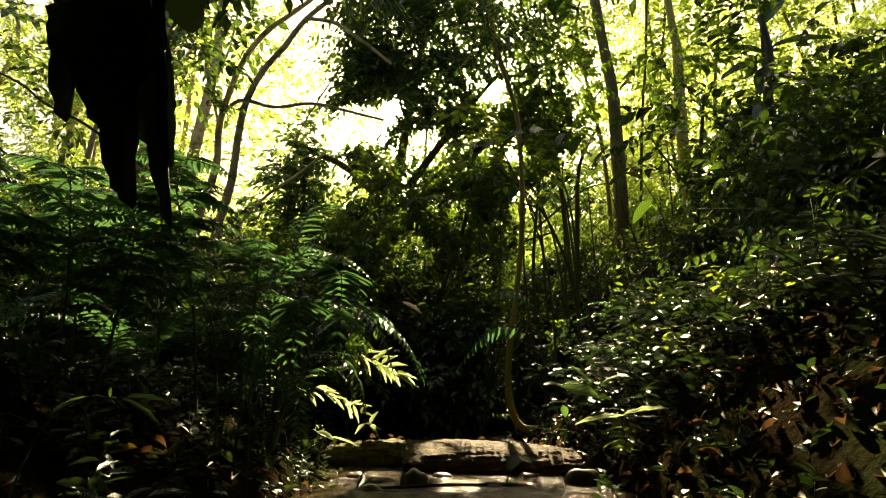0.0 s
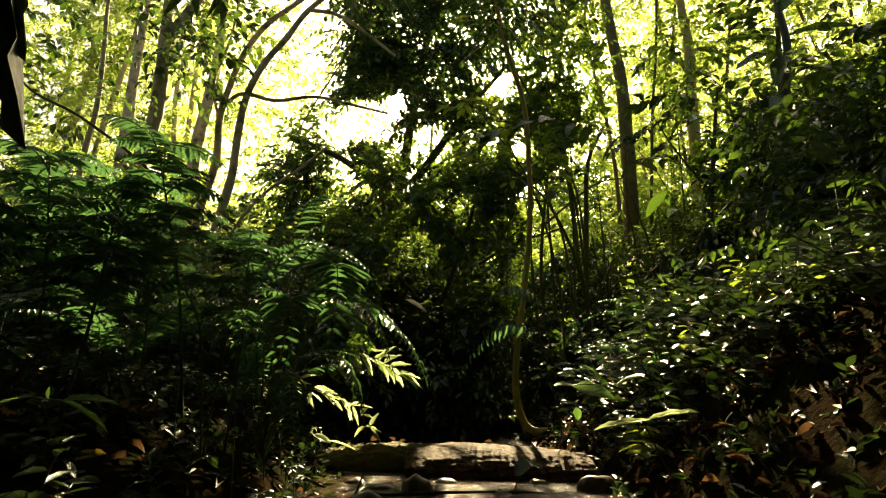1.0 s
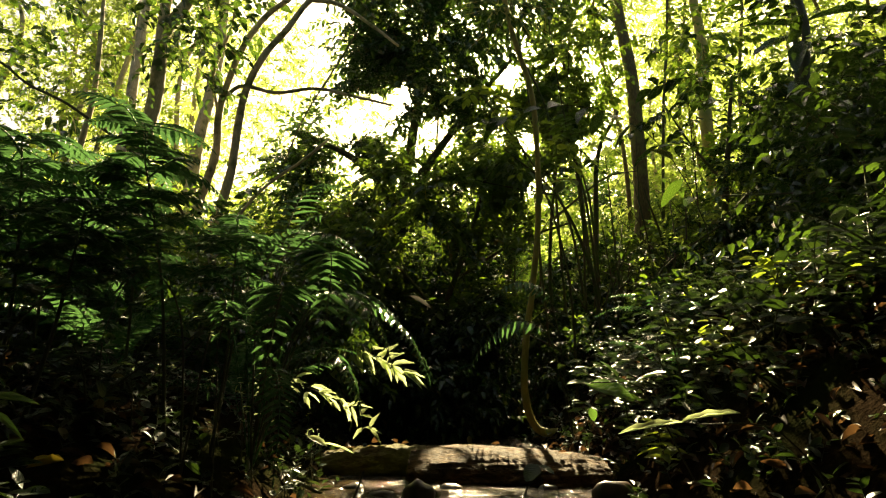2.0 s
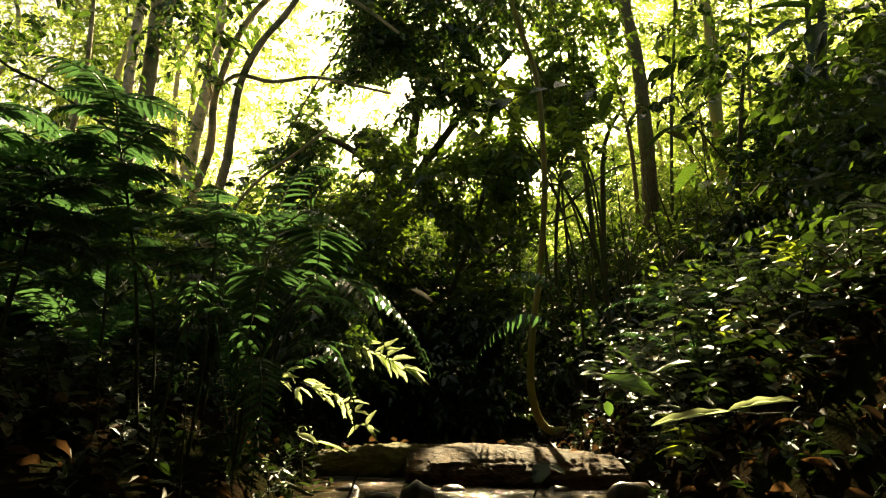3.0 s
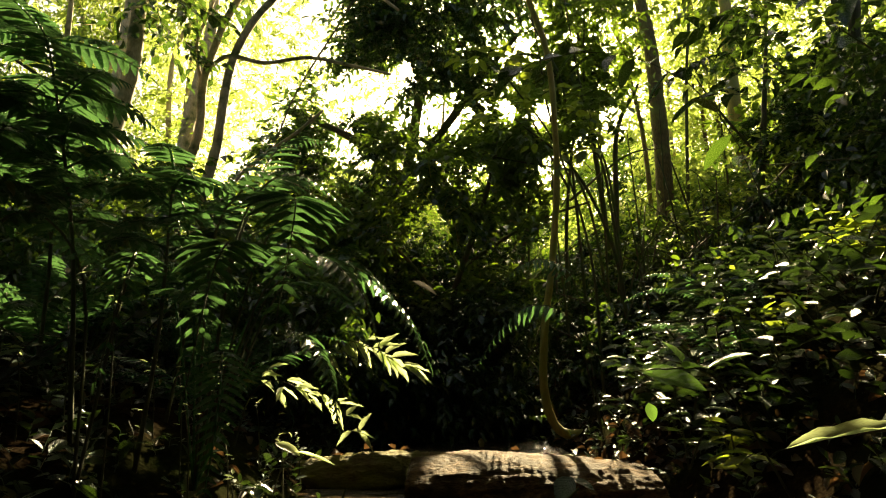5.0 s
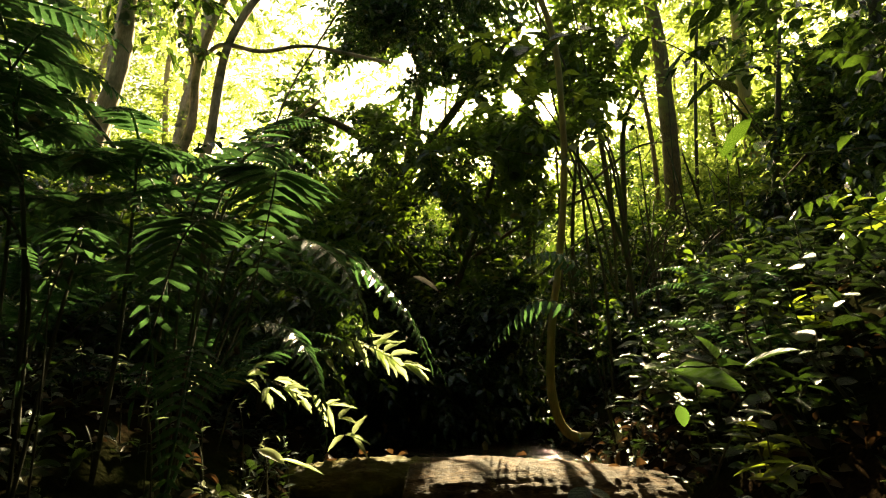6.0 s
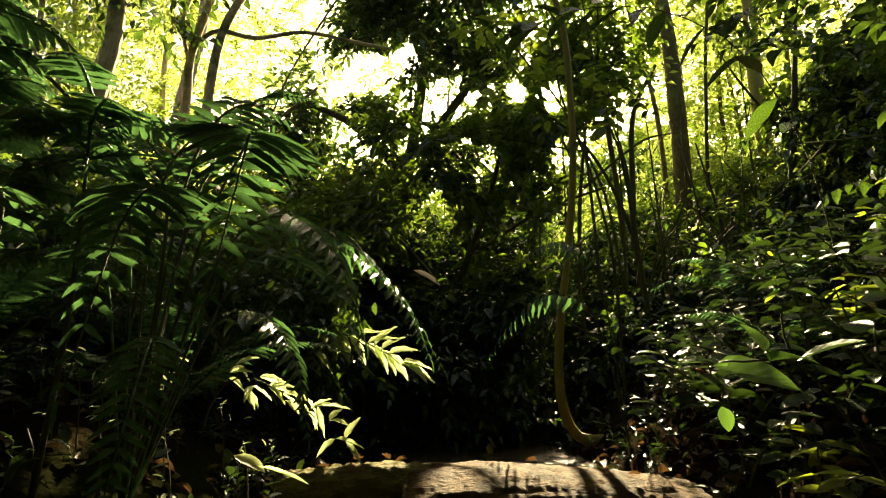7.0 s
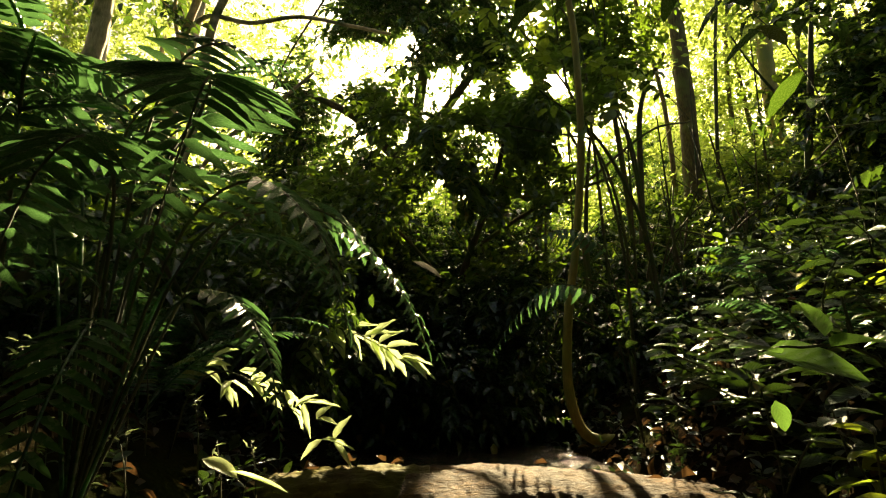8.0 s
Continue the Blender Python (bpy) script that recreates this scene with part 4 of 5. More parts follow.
tree("leafy_sapling", [(-5.5, 8, 1.2), (-5.41, 8.0, 3.97), (-5.32, 8.0, 5.06), (-5.37, 8.0, 6.22), (-5.41, 8.0, 6.83), (-5.4, 8, 8.2)], [0.05, 0.035, 0.02], M_BARK, "slender sapling with scattered dark leaves",
     crown=crown_of(G, [((-5.3, 8, 6.6), (1.1, 0.6, 1.3)), ((-6.0, 8, 5.4), (0.9, 0.6, 0.9)), ((-6.6, 7.8, 6.8), (0.9, 0.6, 0.8))], 26, 0.45, 6, 0.17, 0.09), leaf=M_BUSH)


# ---- middle thickets: bushes between the banks and the wood ----
def bush(name, at, size, per, ll, leaf, label, g, shape=MID, blobs=4, group="", gaps=True, k=8):
    x, y = at
    z = float(height(x, y))
    bl = [((x + g.normal(0, size * 0.35), y + g.normal(0, size * 0.3), z + size * g.uniform(0.25, 0.95)), np.array((0.5, 0.45, 0.4)) * size * g.uniform(0.7, 1.2)) for _ in range(blobs)]
    limbs = [([(x, y, z - 0.05), (x + (c[0] - x) * 0.4, y, z + (c[2] - z) * 0.5), c], [0.009 * size, 0.003 * size]) for c, _ in bl[1:]]
    return tree(name, [(x, y, z), (x, y, z + size * 0.4), bl[0][0]], [0.012 * size, 0.004 * size], M_BARKD, label, limbs,
                crown_of(g, bl, per, 0.28 * size ** 0.5, k, ll, ll * 0.5, gaps=gaps, tw=0 if shape is FAR else 0.004), leaf, shape, 6, group, "bush")


for i in range(34):  # bright shrubs under the left trees
    x, y = G.uniform(-12, -1.4), G.uniform(9.2, 14)
    bush("sunlit_bush", (x, y), G.uniform(1.6, 3.0), 65, 0.13, M_CANOPY if i % 2 else M_SUN_TONED, "bright green bush in broken sunlight", G, FAR, 5, "sunlit bushes")
for i in range(26):  # thicket on the right slope
    x, y = G.uniform(2.6, 9.5), G.uniform(8.2, 14)
    bush("slope_bush", (x, y), G.uniform(1.3, 2.6), 65, 0.14, M_CANOPY if i % 3 else M_SUN_TONED, "green bush on the steep slope", G, FAR, 5, "slope bushes")
for i in range(14):
    x, y = G.uniform(3.2, 8.5), G.uniform(5.6, 9.0)
    bush("shade_bush", (x, y), G.uniform(1.2, 2.2), 55, 0.17, M_BUSH, "dark bush on the shaded slope", G, MID, 5, "slope bushes")
for i in range(16):
    x, y = G.uniform(-8.0, -1.8), G.uniform(5.8, 9.2)
    bush("fern_bank_bush", (x, y), G.uniform(1.2, 2.0), 60, 0.13, M_BUSH if i % 3 else M_CANOPY, "green bush behind the ferns", G, MID, 4, "bank bushes")
for x, y, s in ((-0.4, 10.3, 2.0), (0.5, 10.5, 2.1), (-1.3, 10.2, 2.1)):
    bush("stream_bush", (x, y), s, 90, 0.15, M_CANOPY, "green bush closing the stream tunnel", G, MID, 5, "stream bushes")
for x, y, s in ((2.3, 9.6, 2.2), (3.2, 9.2, 2.0), (2.9, 10.3, 2.4), (3.8, 9.8, 2.2)):
    bush("shade_bush", (x, y), s, 70, 0.16, M_BUSH, "dark bush on the shaded slope", G, MID, 5, "slope bushes")
for x, y, s in ((-0.9, 8.6, 1.3), (0.1, 9.2, 1.5), (-1.7, 8.9, 1.8), (1.2, 9.0, 1.3), (0.6, 9.6, 1.8), (-0.5, 9.7, 1.9), (1.9, 8.9, 1.6)):
    bush("stream_bush", (x, y), s, 110, 0.14, M_BUSH, "dark overhanging bush closing the stream tunnel", G, MID, 5, "stream bushes")

for i in range(26):
    x, y = G.uniform(-14, 14), G.uniform(15, 30)
    bush("clearing_bush", (x, y), G.uniform(1.6, 2.6), 60, 0.2, M_SUN_TONED, "sunlit yellow-green bush in the clearing", G, FAR, 5, "sunlit bushes")
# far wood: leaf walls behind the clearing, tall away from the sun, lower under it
# leaf colours step from dim in near walls to sun-bright in far ones
for x0, x1, y0, y1, top, count, mat in ((-32, -5, 34, 50, 32, 5200, M_SUN_TONED), (-5, 1.4, 34, 50, 13, 2200, M_SUN_TONED), (1.4, 14, 34, 50, 11.5, 3600, M_SUN_TONED), (14, 34, 34, 50, 24, 5000, M_SUN_TONED), (-8, 30, 68, 78, 34, 3600, M_SUN_TONED), (-7, 9, 24, 29, 7.5, 2200, M_CANOPY), (-4, 6, 16.5, 18.5, 5.2, 1500, M_BUSH)):
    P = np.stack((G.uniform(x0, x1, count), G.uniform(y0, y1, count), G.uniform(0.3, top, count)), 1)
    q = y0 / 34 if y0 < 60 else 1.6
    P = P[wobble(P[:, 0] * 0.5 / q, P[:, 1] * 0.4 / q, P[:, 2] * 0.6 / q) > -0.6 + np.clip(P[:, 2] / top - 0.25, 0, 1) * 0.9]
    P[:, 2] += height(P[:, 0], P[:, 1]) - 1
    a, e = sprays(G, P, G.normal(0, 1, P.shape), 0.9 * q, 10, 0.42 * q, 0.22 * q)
    solo("far_wood", scatter(FAR, *a), mat, "sunlit leaves of the far wood" if mat is M_SUN_TONED else "green leaves of the wood beyond the stream", "woodland", kind="stuff")

# unseen tall trees added round and above the camera, so their crowns shade the stream
for x, y in ((-6.5, 1.0), (-4.2, -4.5), (3.8, -4.0), (6.8, 1.2), (0.5, -8.0)):
    z0 = float(height(x, y))
    h = 9.0
    bl = [((x * G.uniform(0.3, 1.1) + G.normal(0, 1.5), y + G.normal(0, 2.0), z0 * 0.3 + G.uniform(6.8, 9.2)), (2.4, 2.2, 0.9)) for _ in range(6)]
    bl = [b for b in bl if b[0][1] < 4.6]
    bl += [((x + G.normal(0, 1.0), y + G.normal(0, 1), z0 + G.uniform(1.2, 5.5)), (1.6, 1.6, 1.2)) for _ in range(5)]
    tree("unseen_shade_tree", [(x, y, z0), (x * 0.97, y, z0 + 3), (x * 0.93, y, z0 + 6), (x * 0.85, y, z0 + h)], [0.22, 0.17, 0.08], M_BARKD, "unseen tall tree added so that its crown shades the stream",
         crown=crown_of(G, bl, 90, 0.8, 8, 0.42, 0.26, tw=0, power=0.4), leaf=M_BUSH, shape=FAR, group="shade trees")


# unseen thick growth behind and beside the camera, and low boughs above it, added to block skylight
for x, y, s in ((-5.5, -2.5, 3.4), (-3.6, -4.0, 3.8), (-2.2, -4.8, 4.2), (1.9, -5.0, 4.2), (2.6, -4.2, 3.8), (4.6, -3.0, 3.6), (5.6, -0.8, 3.4), (-6.2, -0.2, 3.6), (-6.6, 1.4, 2.4), (6.6, 1.2, 2.4)):
    bush("dense_bush", (x, y), s, 95, 0.42, M_BUSH, "unseen dense green bush added to block skylight behind the path", G, FAR, 7, "dense bushes", k=8)
for x, y, z in ((-3.0, 0.0, 5.2), (0.0, -1.0, 5.6), (3.0, 0.2, 5.2), (1.8, 1.8, 6.2), (4.2, 2.6, 6.6), (-4.2, 2.4, 6.6), (1.4, 3.7, 5.8), (3.3, 4.3, 6.5), (-1.5, 3.7, 5.8), (-3.3, 4.3, 6.6)):
    tree("unseen_shade_bough", [(x * 1.9, y - 3.0, 0.5), (x * 1.8, y - 2.6, z - 2.0), (x * 1.4, y - 1.4, z - 0.4), (x, y, z)], [0.08, 0.06, 0.02], M_BARKD, "unseen leafy tree added to shade the path from above",
         crown=crown_of(G, [((x, y, z), (1.7, 1.5, 0.6)), ((x * 0.6, y + 0.5, z + 0.5), (1.5, 1.3, 0.5))], 120, 0.6, 8, 0.34, 0.2, tw=0, power=0.4), leaf=M_BUSH, shape=FAR, group="shade trees")


# ---- shrubs of the right bank: stems with single leaves ----
LEAF_MESH = {}


def leaf_mesh(kind, shape, mat):
    key = (kind, mat.name, len(shape[0]), float(shape[0].sum()))
    if key not in LEAF_MESH:
        LEAF_MESH[key] = mesh(kind, shape[0], shape[1], mat, shape[2])
    return LEAF_MESH[key]


def put_leaf(parent, data, o, p, d, n, l, w, name="leaf"):
    ob = new(name, data)
    ob.parent = parent
    ob.matrix_basis = leaf_pose(np.asarray(p) - o, d, n, l, w)
    return ob


def shrub(g, at, tall, stems, per, ll, lw, mat, shape, label, single, lean=(-0.35, -0.15, 1.0), name="shrub", group="bank shrubs", spread=0.5, base_z=None):
    """A shrub: curved stems with alternate leaves; single=True makes each leaf an object."""
    x, y = at
    z = float(height(x, y)) if base_z is None else base_z
    ob = thing(name, (x, y, z), label, "shrub", group)
    o = np.array((x, y, z))
    rest = []
    for _ in range(stems):
        d = unit(np.array(lean) + g.normal(0, spread, 3) * (1, 1, 0.3))
        ln = tall * g.uniform(0.65, 1.15)
        bend = g.normal(0, 0.18, 3) * (1, 1, 0) + (0, 0, -0.12)
        s = np.linspace(0, 1, 7)[:, None]
        pts = o - (0, 0, 0.03) + d * s * ln + bend * ln * s ** 2
        part("stem", tube(pts, [0.006 + 0.004 * tall, 0.003], 5), M_STEM, ob)
        for i in range(per):
            f = 0.25 + 0.75 * (i + 0.8) / per
            p = np.array([np.interp(f, s[:, 0], pts[:, c]) for c in range(3)])
            ang = i * 2.4 + g.uniform(-0.4, 0.4)
            out = np.array((np.cos(ang), np.sin(ang), 0))
            ld = out * 0.9 + d * 0.35 + g.normal(0, 0.15, 3) + (0, 0, -0.1 - 0.25 * g.random())
            nn = UP + g.normal(0, 0.4, 3) + np.array((0, -0.2, 0))
            size = g.uniform(0.65, 1.15) * (1.15 - 0.35 * f)
            rest.append((p, ld, nn, ll * size, lw * size))
    free = ~sunny(np.array([r[0] + unit(r[1]) * r[3] * 0.5 for r in rest]), 1.0, SPECKS)
    rest = [r for r, ok in zip(rest, free) if ok]
    if single:
        data = leaf_mesh("leaf", shape, mat)
        for p, d, n, l, w in rest:
            put_leaf(ob, data, o, p, d, n, l, w)
    else:
        a = [np.array([r[i] for r in rest]) for i in range(5)]
        part("foliage", scatter(shape, *a), mat, ob, kind="stuff")
    return ob


g = np.random.default_rng(21)
spots = []
while len(spots) < 46:  # nearest shrubs, each leaf by itself
    x, y = g.uniform(0.95, 3.0), g.uniform(2.7, 7.2)
    if all((x - a) ** 2 + (y - b) ** 2 > 0.09 for a, b in spots) and x > 1.2 + 0.13 * (y - 4) and not (x < 1.9 and y < 4.4) and not (x < 2.4 and y < 3.7):
        spots.append((x, y))
for x, y in spots:
    shrub(g, (x, y), g.uniform(0.35, 0.75), int(g.integers(2, 4)), int(g.integers(6, 10)), g.uniform(0.14, 0.21), g.uniform(0.062, 0.095), M_SHRUB if g.random() < 0.92 else M_FRESH_LIT, OVATE,
          "broad-leaved green shrub on the shaded stream bank", True)
for i in range(125):
    x, y = g.uniform(1.0, 5.2), g.uniform(1.4, 9.4)
    if y < 2.6 or x < 2.4 and y < 3.8 or x < 1.9 and y < 4.4 or x < 1.3 + 0.13 * (y - 4):
        continue
    shrub(g, (x, y), g.uniform(0.35, 0.9), int(g.integers(2, 5)), int(g.integers(6, 11)), g.uniform(0.12, 0.23), g.uniform(0.05, 0.1), M_SHRUB if i % 10 else M_FRESH_LIT, LONG,
          "leafy green undergrowth shrub on the steep bank", False, name="bank_shrub")
for i in range(34):
    x, y = g.uniform(-4.5, -1.15), g.uniform(2.6, 8.6)
    if x > -1.8 and y > 5.2:
        x -= 1.2
    shrub(g, (x, y), g.uniform(0.3, 0.9), int(g.integers(2, 5)), int(g.integers(8, 14)), g.uniform(0.08, 0.15), g.uniform(0.035, 0.06), M_SHRUB, OVATE,
          "leafy green undergrowth shrub among the ferns", False, lean=(0.25, -0.1, 1.0), name="fern_bank_shrub", group="fern bank shrubs")
for i in range(9):
    x, y = g.uniform(-2.9, -1.2), g.uniform(1.3, 3.6)
    shrub(g, (x, y), g.uniform(0.25, 0.6), int(g.integers(2, 4)), int(g.integers(6, 10)), g.uniform(0.1, 0.18), g.uniform(0.04, 0.06), M_SHRUB, LONG,
          "low long-leaved plant in the shade of the ferns", False, lean=(0.25, -0.1, 1.0), name="fern_bank_shrub", group="fern bank shrubs")

# ---- ferns of the left bank ----
def frond_line(base, az, length, rise, fall, n=16):
    th = np.radians(rise + (fall - rise) * np.linspace(0, 1, n) ** 1.15)
    h = np.array((np.sin(np.radians(az)), np.cos(np.radians(az)), 0))
    step = np.cos(th)[:, None] * h + np.sin(th)[:, None] * UP
    return np.array(base) + np.vstack((np.zeros((1, 3)), np.cumsum(step[:-1] * length / (n - 1), 0)))


def frond(g, fern, line, pinna, pairs, mat, single, bare=0.18, width=0.17, hang=0.12):
    """One frond: a rachis with two rows of pinnae; single=True makes each pinna an object."""
    s = np.linspace(0, 1, len(line))
    tan = unit(np.gradient(line, axis=0))
    rachis = tube(line, [0.007, 0.005, 0.002], 5)
    A = []
    for i in range(pairs):
        f = bare + (1 - bare) * (i + 0.5) / pairs
        p = np.array([np.interp(f, s, line[:, c]) for c in range(3)])
        d = unit(np.array([np.interp(f, s, tan[:, c]) for c in range(3)]))
        sd = unit(np.cross(d, UP + 0.01))
        nn = np.cross(sd, d)
        u = (f - bare) / (1 - bare)
        size = pinna * (0.55 + 0.45 * np.sin(min(1, u / 0.3) * np.pi / 2)) * (1 - max(0, u - 0.3) / 0.7 * 0.82)
        for side in (-1, 1):
            ld = side * sd * 0.95 + d * (0.3 + 0.35 * u) - UP * hang + g.normal(0, 0.06, 3)
            A.append((p, ld, nn + g.normal(0, 0.12, 3), size * g.uniform(0.88, 1.1), size * width * g.uniform(0.9, 1.15) + 0.006))
    d = tan[-1]
    A.append((line[-1], d, np.cross(unit(np.cross(d, UP + 0.01)), d), pinna * 0.35, 0.012))
    free = ~sunny(np.array([a[0] + unit(a[1]) * a[3] * 0.5 for a in A]), 1.0, SPECKS)
    A = [a for a, ok in zip(A, free) if ok]
    if single:
        ob = part("frond", rachis, M_STEM, fern)
        o = origin(fern)
        data = leaf_mesh("pinna", PINNA, mat)
        for a in A:
            put_leaf(ob, data, o, *a, name="pinna")
        return ob
    a = [np.array([r[i] for r in A]) for i in range(5)]
    return part("frond", join(rachis, scatter(PINNA, *a)), mat, fern)


def fern(g, at, fronds, length, pinna, label, single=0, group="ferns", rise=(45, 75), azimuths=None, z=None, fall=(-70, -15)):
    x, y = at
    z = float(height(x, y)) - 0.02 if z is None else z
    ob = thing("fern", (x, y, z), label, "fern", group)
    for i in range(fronds):
        az = azimuths[i] if azimuths else i * 360 / fronds + g.uniform(-18, 18)
        ln = frond_line((x, y, z), az, length * g.uniform(0.8, 1.15), g.uniform(*rise), g.uniform(*fall))
        frond(g, ob, ln, pinna * g.uniform(0.85, 1.15), int(18 + length * 8), M_FERN, i < single)
    return ob


g = np.random.default_rng(5)
# the big fern leaning over the water
big = thing("fern", (-1.25, 4.15, float(height(-1.25, 4.15))), "large arching fern leaning over the stream", "fern", "ferns")
BZ = big.location.z
FRONDS = [  # control points of its fronds, and the length of the pinnae
    ([(-1.25, 4.15, BZ), (-1.05, 4.1, 1.35), (-0.80, 3.85, 1.64), (-0.70, 3.62, 1.52), (-0.70, 3.46, 1.02)], 0.3),
    ([(-1.25, 4.15, BZ), (-1.15, 4.1, 1.45), (-0.95, 3.9, 1.74), (-0.72, 3.74, 1.74), (-0.50, 3.66, 1.56)], 0.17),
    ([(-1.25, 4.15, BZ), (-1.1, 3.95, 1.25), (-0.98, 3.68, 1.42), (-0.94, 3.45, 1.25), (-0.94, 3.32, 0.8)], 0.24),
    ([(-1.25, 4.15, BZ), (-1.02, 4.15, 1.25), (-0.74, 4.05, 1.45), (-0.50, 3.98, 1.28), (-0.38, 3.95, 0.98)], 0.22),
    ([(-1.25, 4.15, BZ), (-1.0, 4.3, 1.35), (-0.65, 4.5, 1.5), (-0.35, 4.55, 1.25), (-0.14, 4.5, 0.90)], 0.2),
    ([(-1.25, 4.15, BZ), (-1.0, 4.5, 1.42), (-0.62, 4.65, 1.46), (-0.34, 4.6, 1.22), (-0.2, 4.55, 0.95)], 0.2),
    ([(-1.25, 4.15, BZ), (-1.3, 4.5, 1.6), (-1.3, 4.9, 2.3), (-1.2, 5.1, 2.55), (-1.02, 5.2, 2.58)], 0.2),
    ([(-1.25, 4.15, BZ), (-1.25, 4.4, 1.6), (-1.15, 4.7, 2.1), (-0.95, 4.9, 2.25), (-0.72, 5.0, 2.15)], 0.19),
    ([(-1.25, 4.15, BZ), (-1.3, 4.2, 1.5), (-1.15, 4.15, 1.82), (-0.92, 4.1, 1.86), (-0.68, 4.05, 1.72)], 0.17),
    ([(-1.25, 4.15, BZ), (-1.4, 4.2, 1.5), (-1.5, 4.1, 1.8), (-1.35, 3.9, 1.85), (-1.15, 3.7, 1.62)], 0.2),
    ([(-1.25, 4.15, BZ), (-1.5, 4.2, 1.4), (-1.75, 4.2, 1.65), (-2.1, 4.2, 1.65), (-2.4, 4.2, 1.45)], 0.18),
    ([(-1.25, 4.15, BZ), (-1.15, 4.4, 1.2), (-0.95, 4.7, 1.45), (-0.75, 5.0, 1.35), (-0.6, 5.2, 1.0)], 0.16),
    ([(-1.25, 4.15, BZ), (-1.0, 4.1, 1.0), (-0.78, 4.05, 1.08), (-0.62, 4.0, 0.9), (-0.56, 3.98, 0.66)], 0.15),
    ([(-1.25, 4.15, BZ), (-1.1, 3.95, 0.95), (-0.98, 3.7, 0.9), (-0.9, 3.5, 0.7), (-0.88, 3.4, 0.45)], 0.14),
]
for i, (pts, pin) in enumerate(FRONDS):
    frond(g, big, smooth_line(pts, 18), pin, 20, M_FERN, i < 9, bare=0.3, width=0.15)
# fern with ribs turned to the camera
rib = thing("fern", (-1.35, 3.45, float(height(-1.35, 3.45))), "fern with a nodding ribbed frond in the shade", "fern", "ferns")
RZ = rib.location.z
for i, (pts, pin) in enumerate([([(-1.35, 3.45, RZ), (-1.28, 3.45, 1.1), (-1.15, 3.3, 1.28), (-1.1, 3.18, 1.18), (-1.1, 3.1, 0.85)], 0.12),
                                ([(-1.35, 3.45, RZ), (-1.45, 3.5, 1.2), (-1.55, 3.35, 1.45), (-1.6, 3.2, 1.35), (-1.62, 3.1, 1.05)], 0.13)]):
    frond(g, rib, smooth_line(pts, 16), pin, 13, M_FERN, True, bare=0.3, width=0.2, hang=0.3)
for x, y, n, ln, pn in ((-1.8, 5.4, 7, 1.3, 0.17), (-2.7, 5.0, 8, 1.4, 0.2), (-2.3, 6.4, 7, 1.2, 0.16), (-3.4, 5.8, 8, 1.5, 0.19),
                        (-2.6, 6.6, 7, 1.4, 0.18), (-2.3, 7.6, 7, 1.1, 0.15), (-4.2, 5.0, 8, 1.6, 0.2), (-4.4, 6.6, 7, 1.5, 0.19)):
    fern(g, (x, y), n, ln, pn, "green fern with arching pinnate fronds", 0)


def layered_plant(g, at, top, layers, reach, leaf, label, single=False):
    """A thin upright stem with flat pinnate sprays held level in layers, their tips nodding."""
    x, y = at
    z = float(height(x, y))
    ob = thing("layered_plant", (x, y, z), label, "plant", "layered plants")
    tip = np.array(top)
    line = smooth_line([(x, y, z - 0.03), ((x * 2 + tip[0]) / 3 + 0.03, (y * 2 + tip[1]) / 3, z + (tip[2] - z) * 0.4), ((x + tip[0] * 2) / 3 + 0.02, (y + tip[1] * 2) / 3, z + (tip[2] - z) * 0.72), tip], 16)
    part("stem", tube(line, [0.011, 0.008, 0.004], 6), M_STEM, ob)
    for i in range(layers):
        f = 0.42 + 0.58 * (i + 0.5) / layers
        p = np.array([np.interp(f, np.linspace(0, 1, 16), line[:, c]) for c in range(3)])
        az = i * 137.5 + g.uniform(-25, 25)
        ln = frond_line(p, az, reach * g.uniform(0.75, 1.2) * (1.15 - 0.45 * f), g.uniform(8, 28), g.uniform(-50, -20), 10)
        frond(g, ob, ln, leaf * g.uniform(0.85, 1.15), 11, M_FERN, single, bare=0.12, width=0.3)
    return ob


for x, y, top, n, reach, lf in ((-1.62, 3.8, (-1.98, 3.72, 2.5), 26, 0.55, 0.15), (-2.15, 4.25, (-2.2, 4.1, 2.35), 22, 0.6, 0.16), (-2.45, 3.6, (-2.5, 3.5, 2.3), 22, 0.6, 0.16), (-1.95, 3.15, (-1.85, 3.2, 1.75), 18, 0.5, 0.14),
                                (-2.9, 4.4, (-2.9, 4.3, 2.5), 20, 0.65, 0.17), (-1.7, 4.7, (-1.6, 4.7, 2.0), 18, 0.5, 0.14), (-3.3, 3.7, (-3.3, 3.6, 2.5), 20, 0.65, 0.17), (-1.4, 3.9, (-1.3, 3.75, 1.8), 18, 0.42, 0.13), (-2.6, 2.9, (-2.5, 2.9, 1.8), 18, 0.5, 0.15), (-3.4, 5.0, (-3.4, 5.0, 2.6), 18, 0.65, 0.17)):
    layered_plant(g, (x, y), top, n, reach, lf, "slender plant with level layers of feathery dark leaves")
# ferns on the right: drooping over the water by the bent sapling
pal = thing("fern", (1.25, 6.85, float(height(1.25, 6.85))), "fern with drooping fronds beside the bent sapling", "fern", "ferns")
PZ = pal.location.z
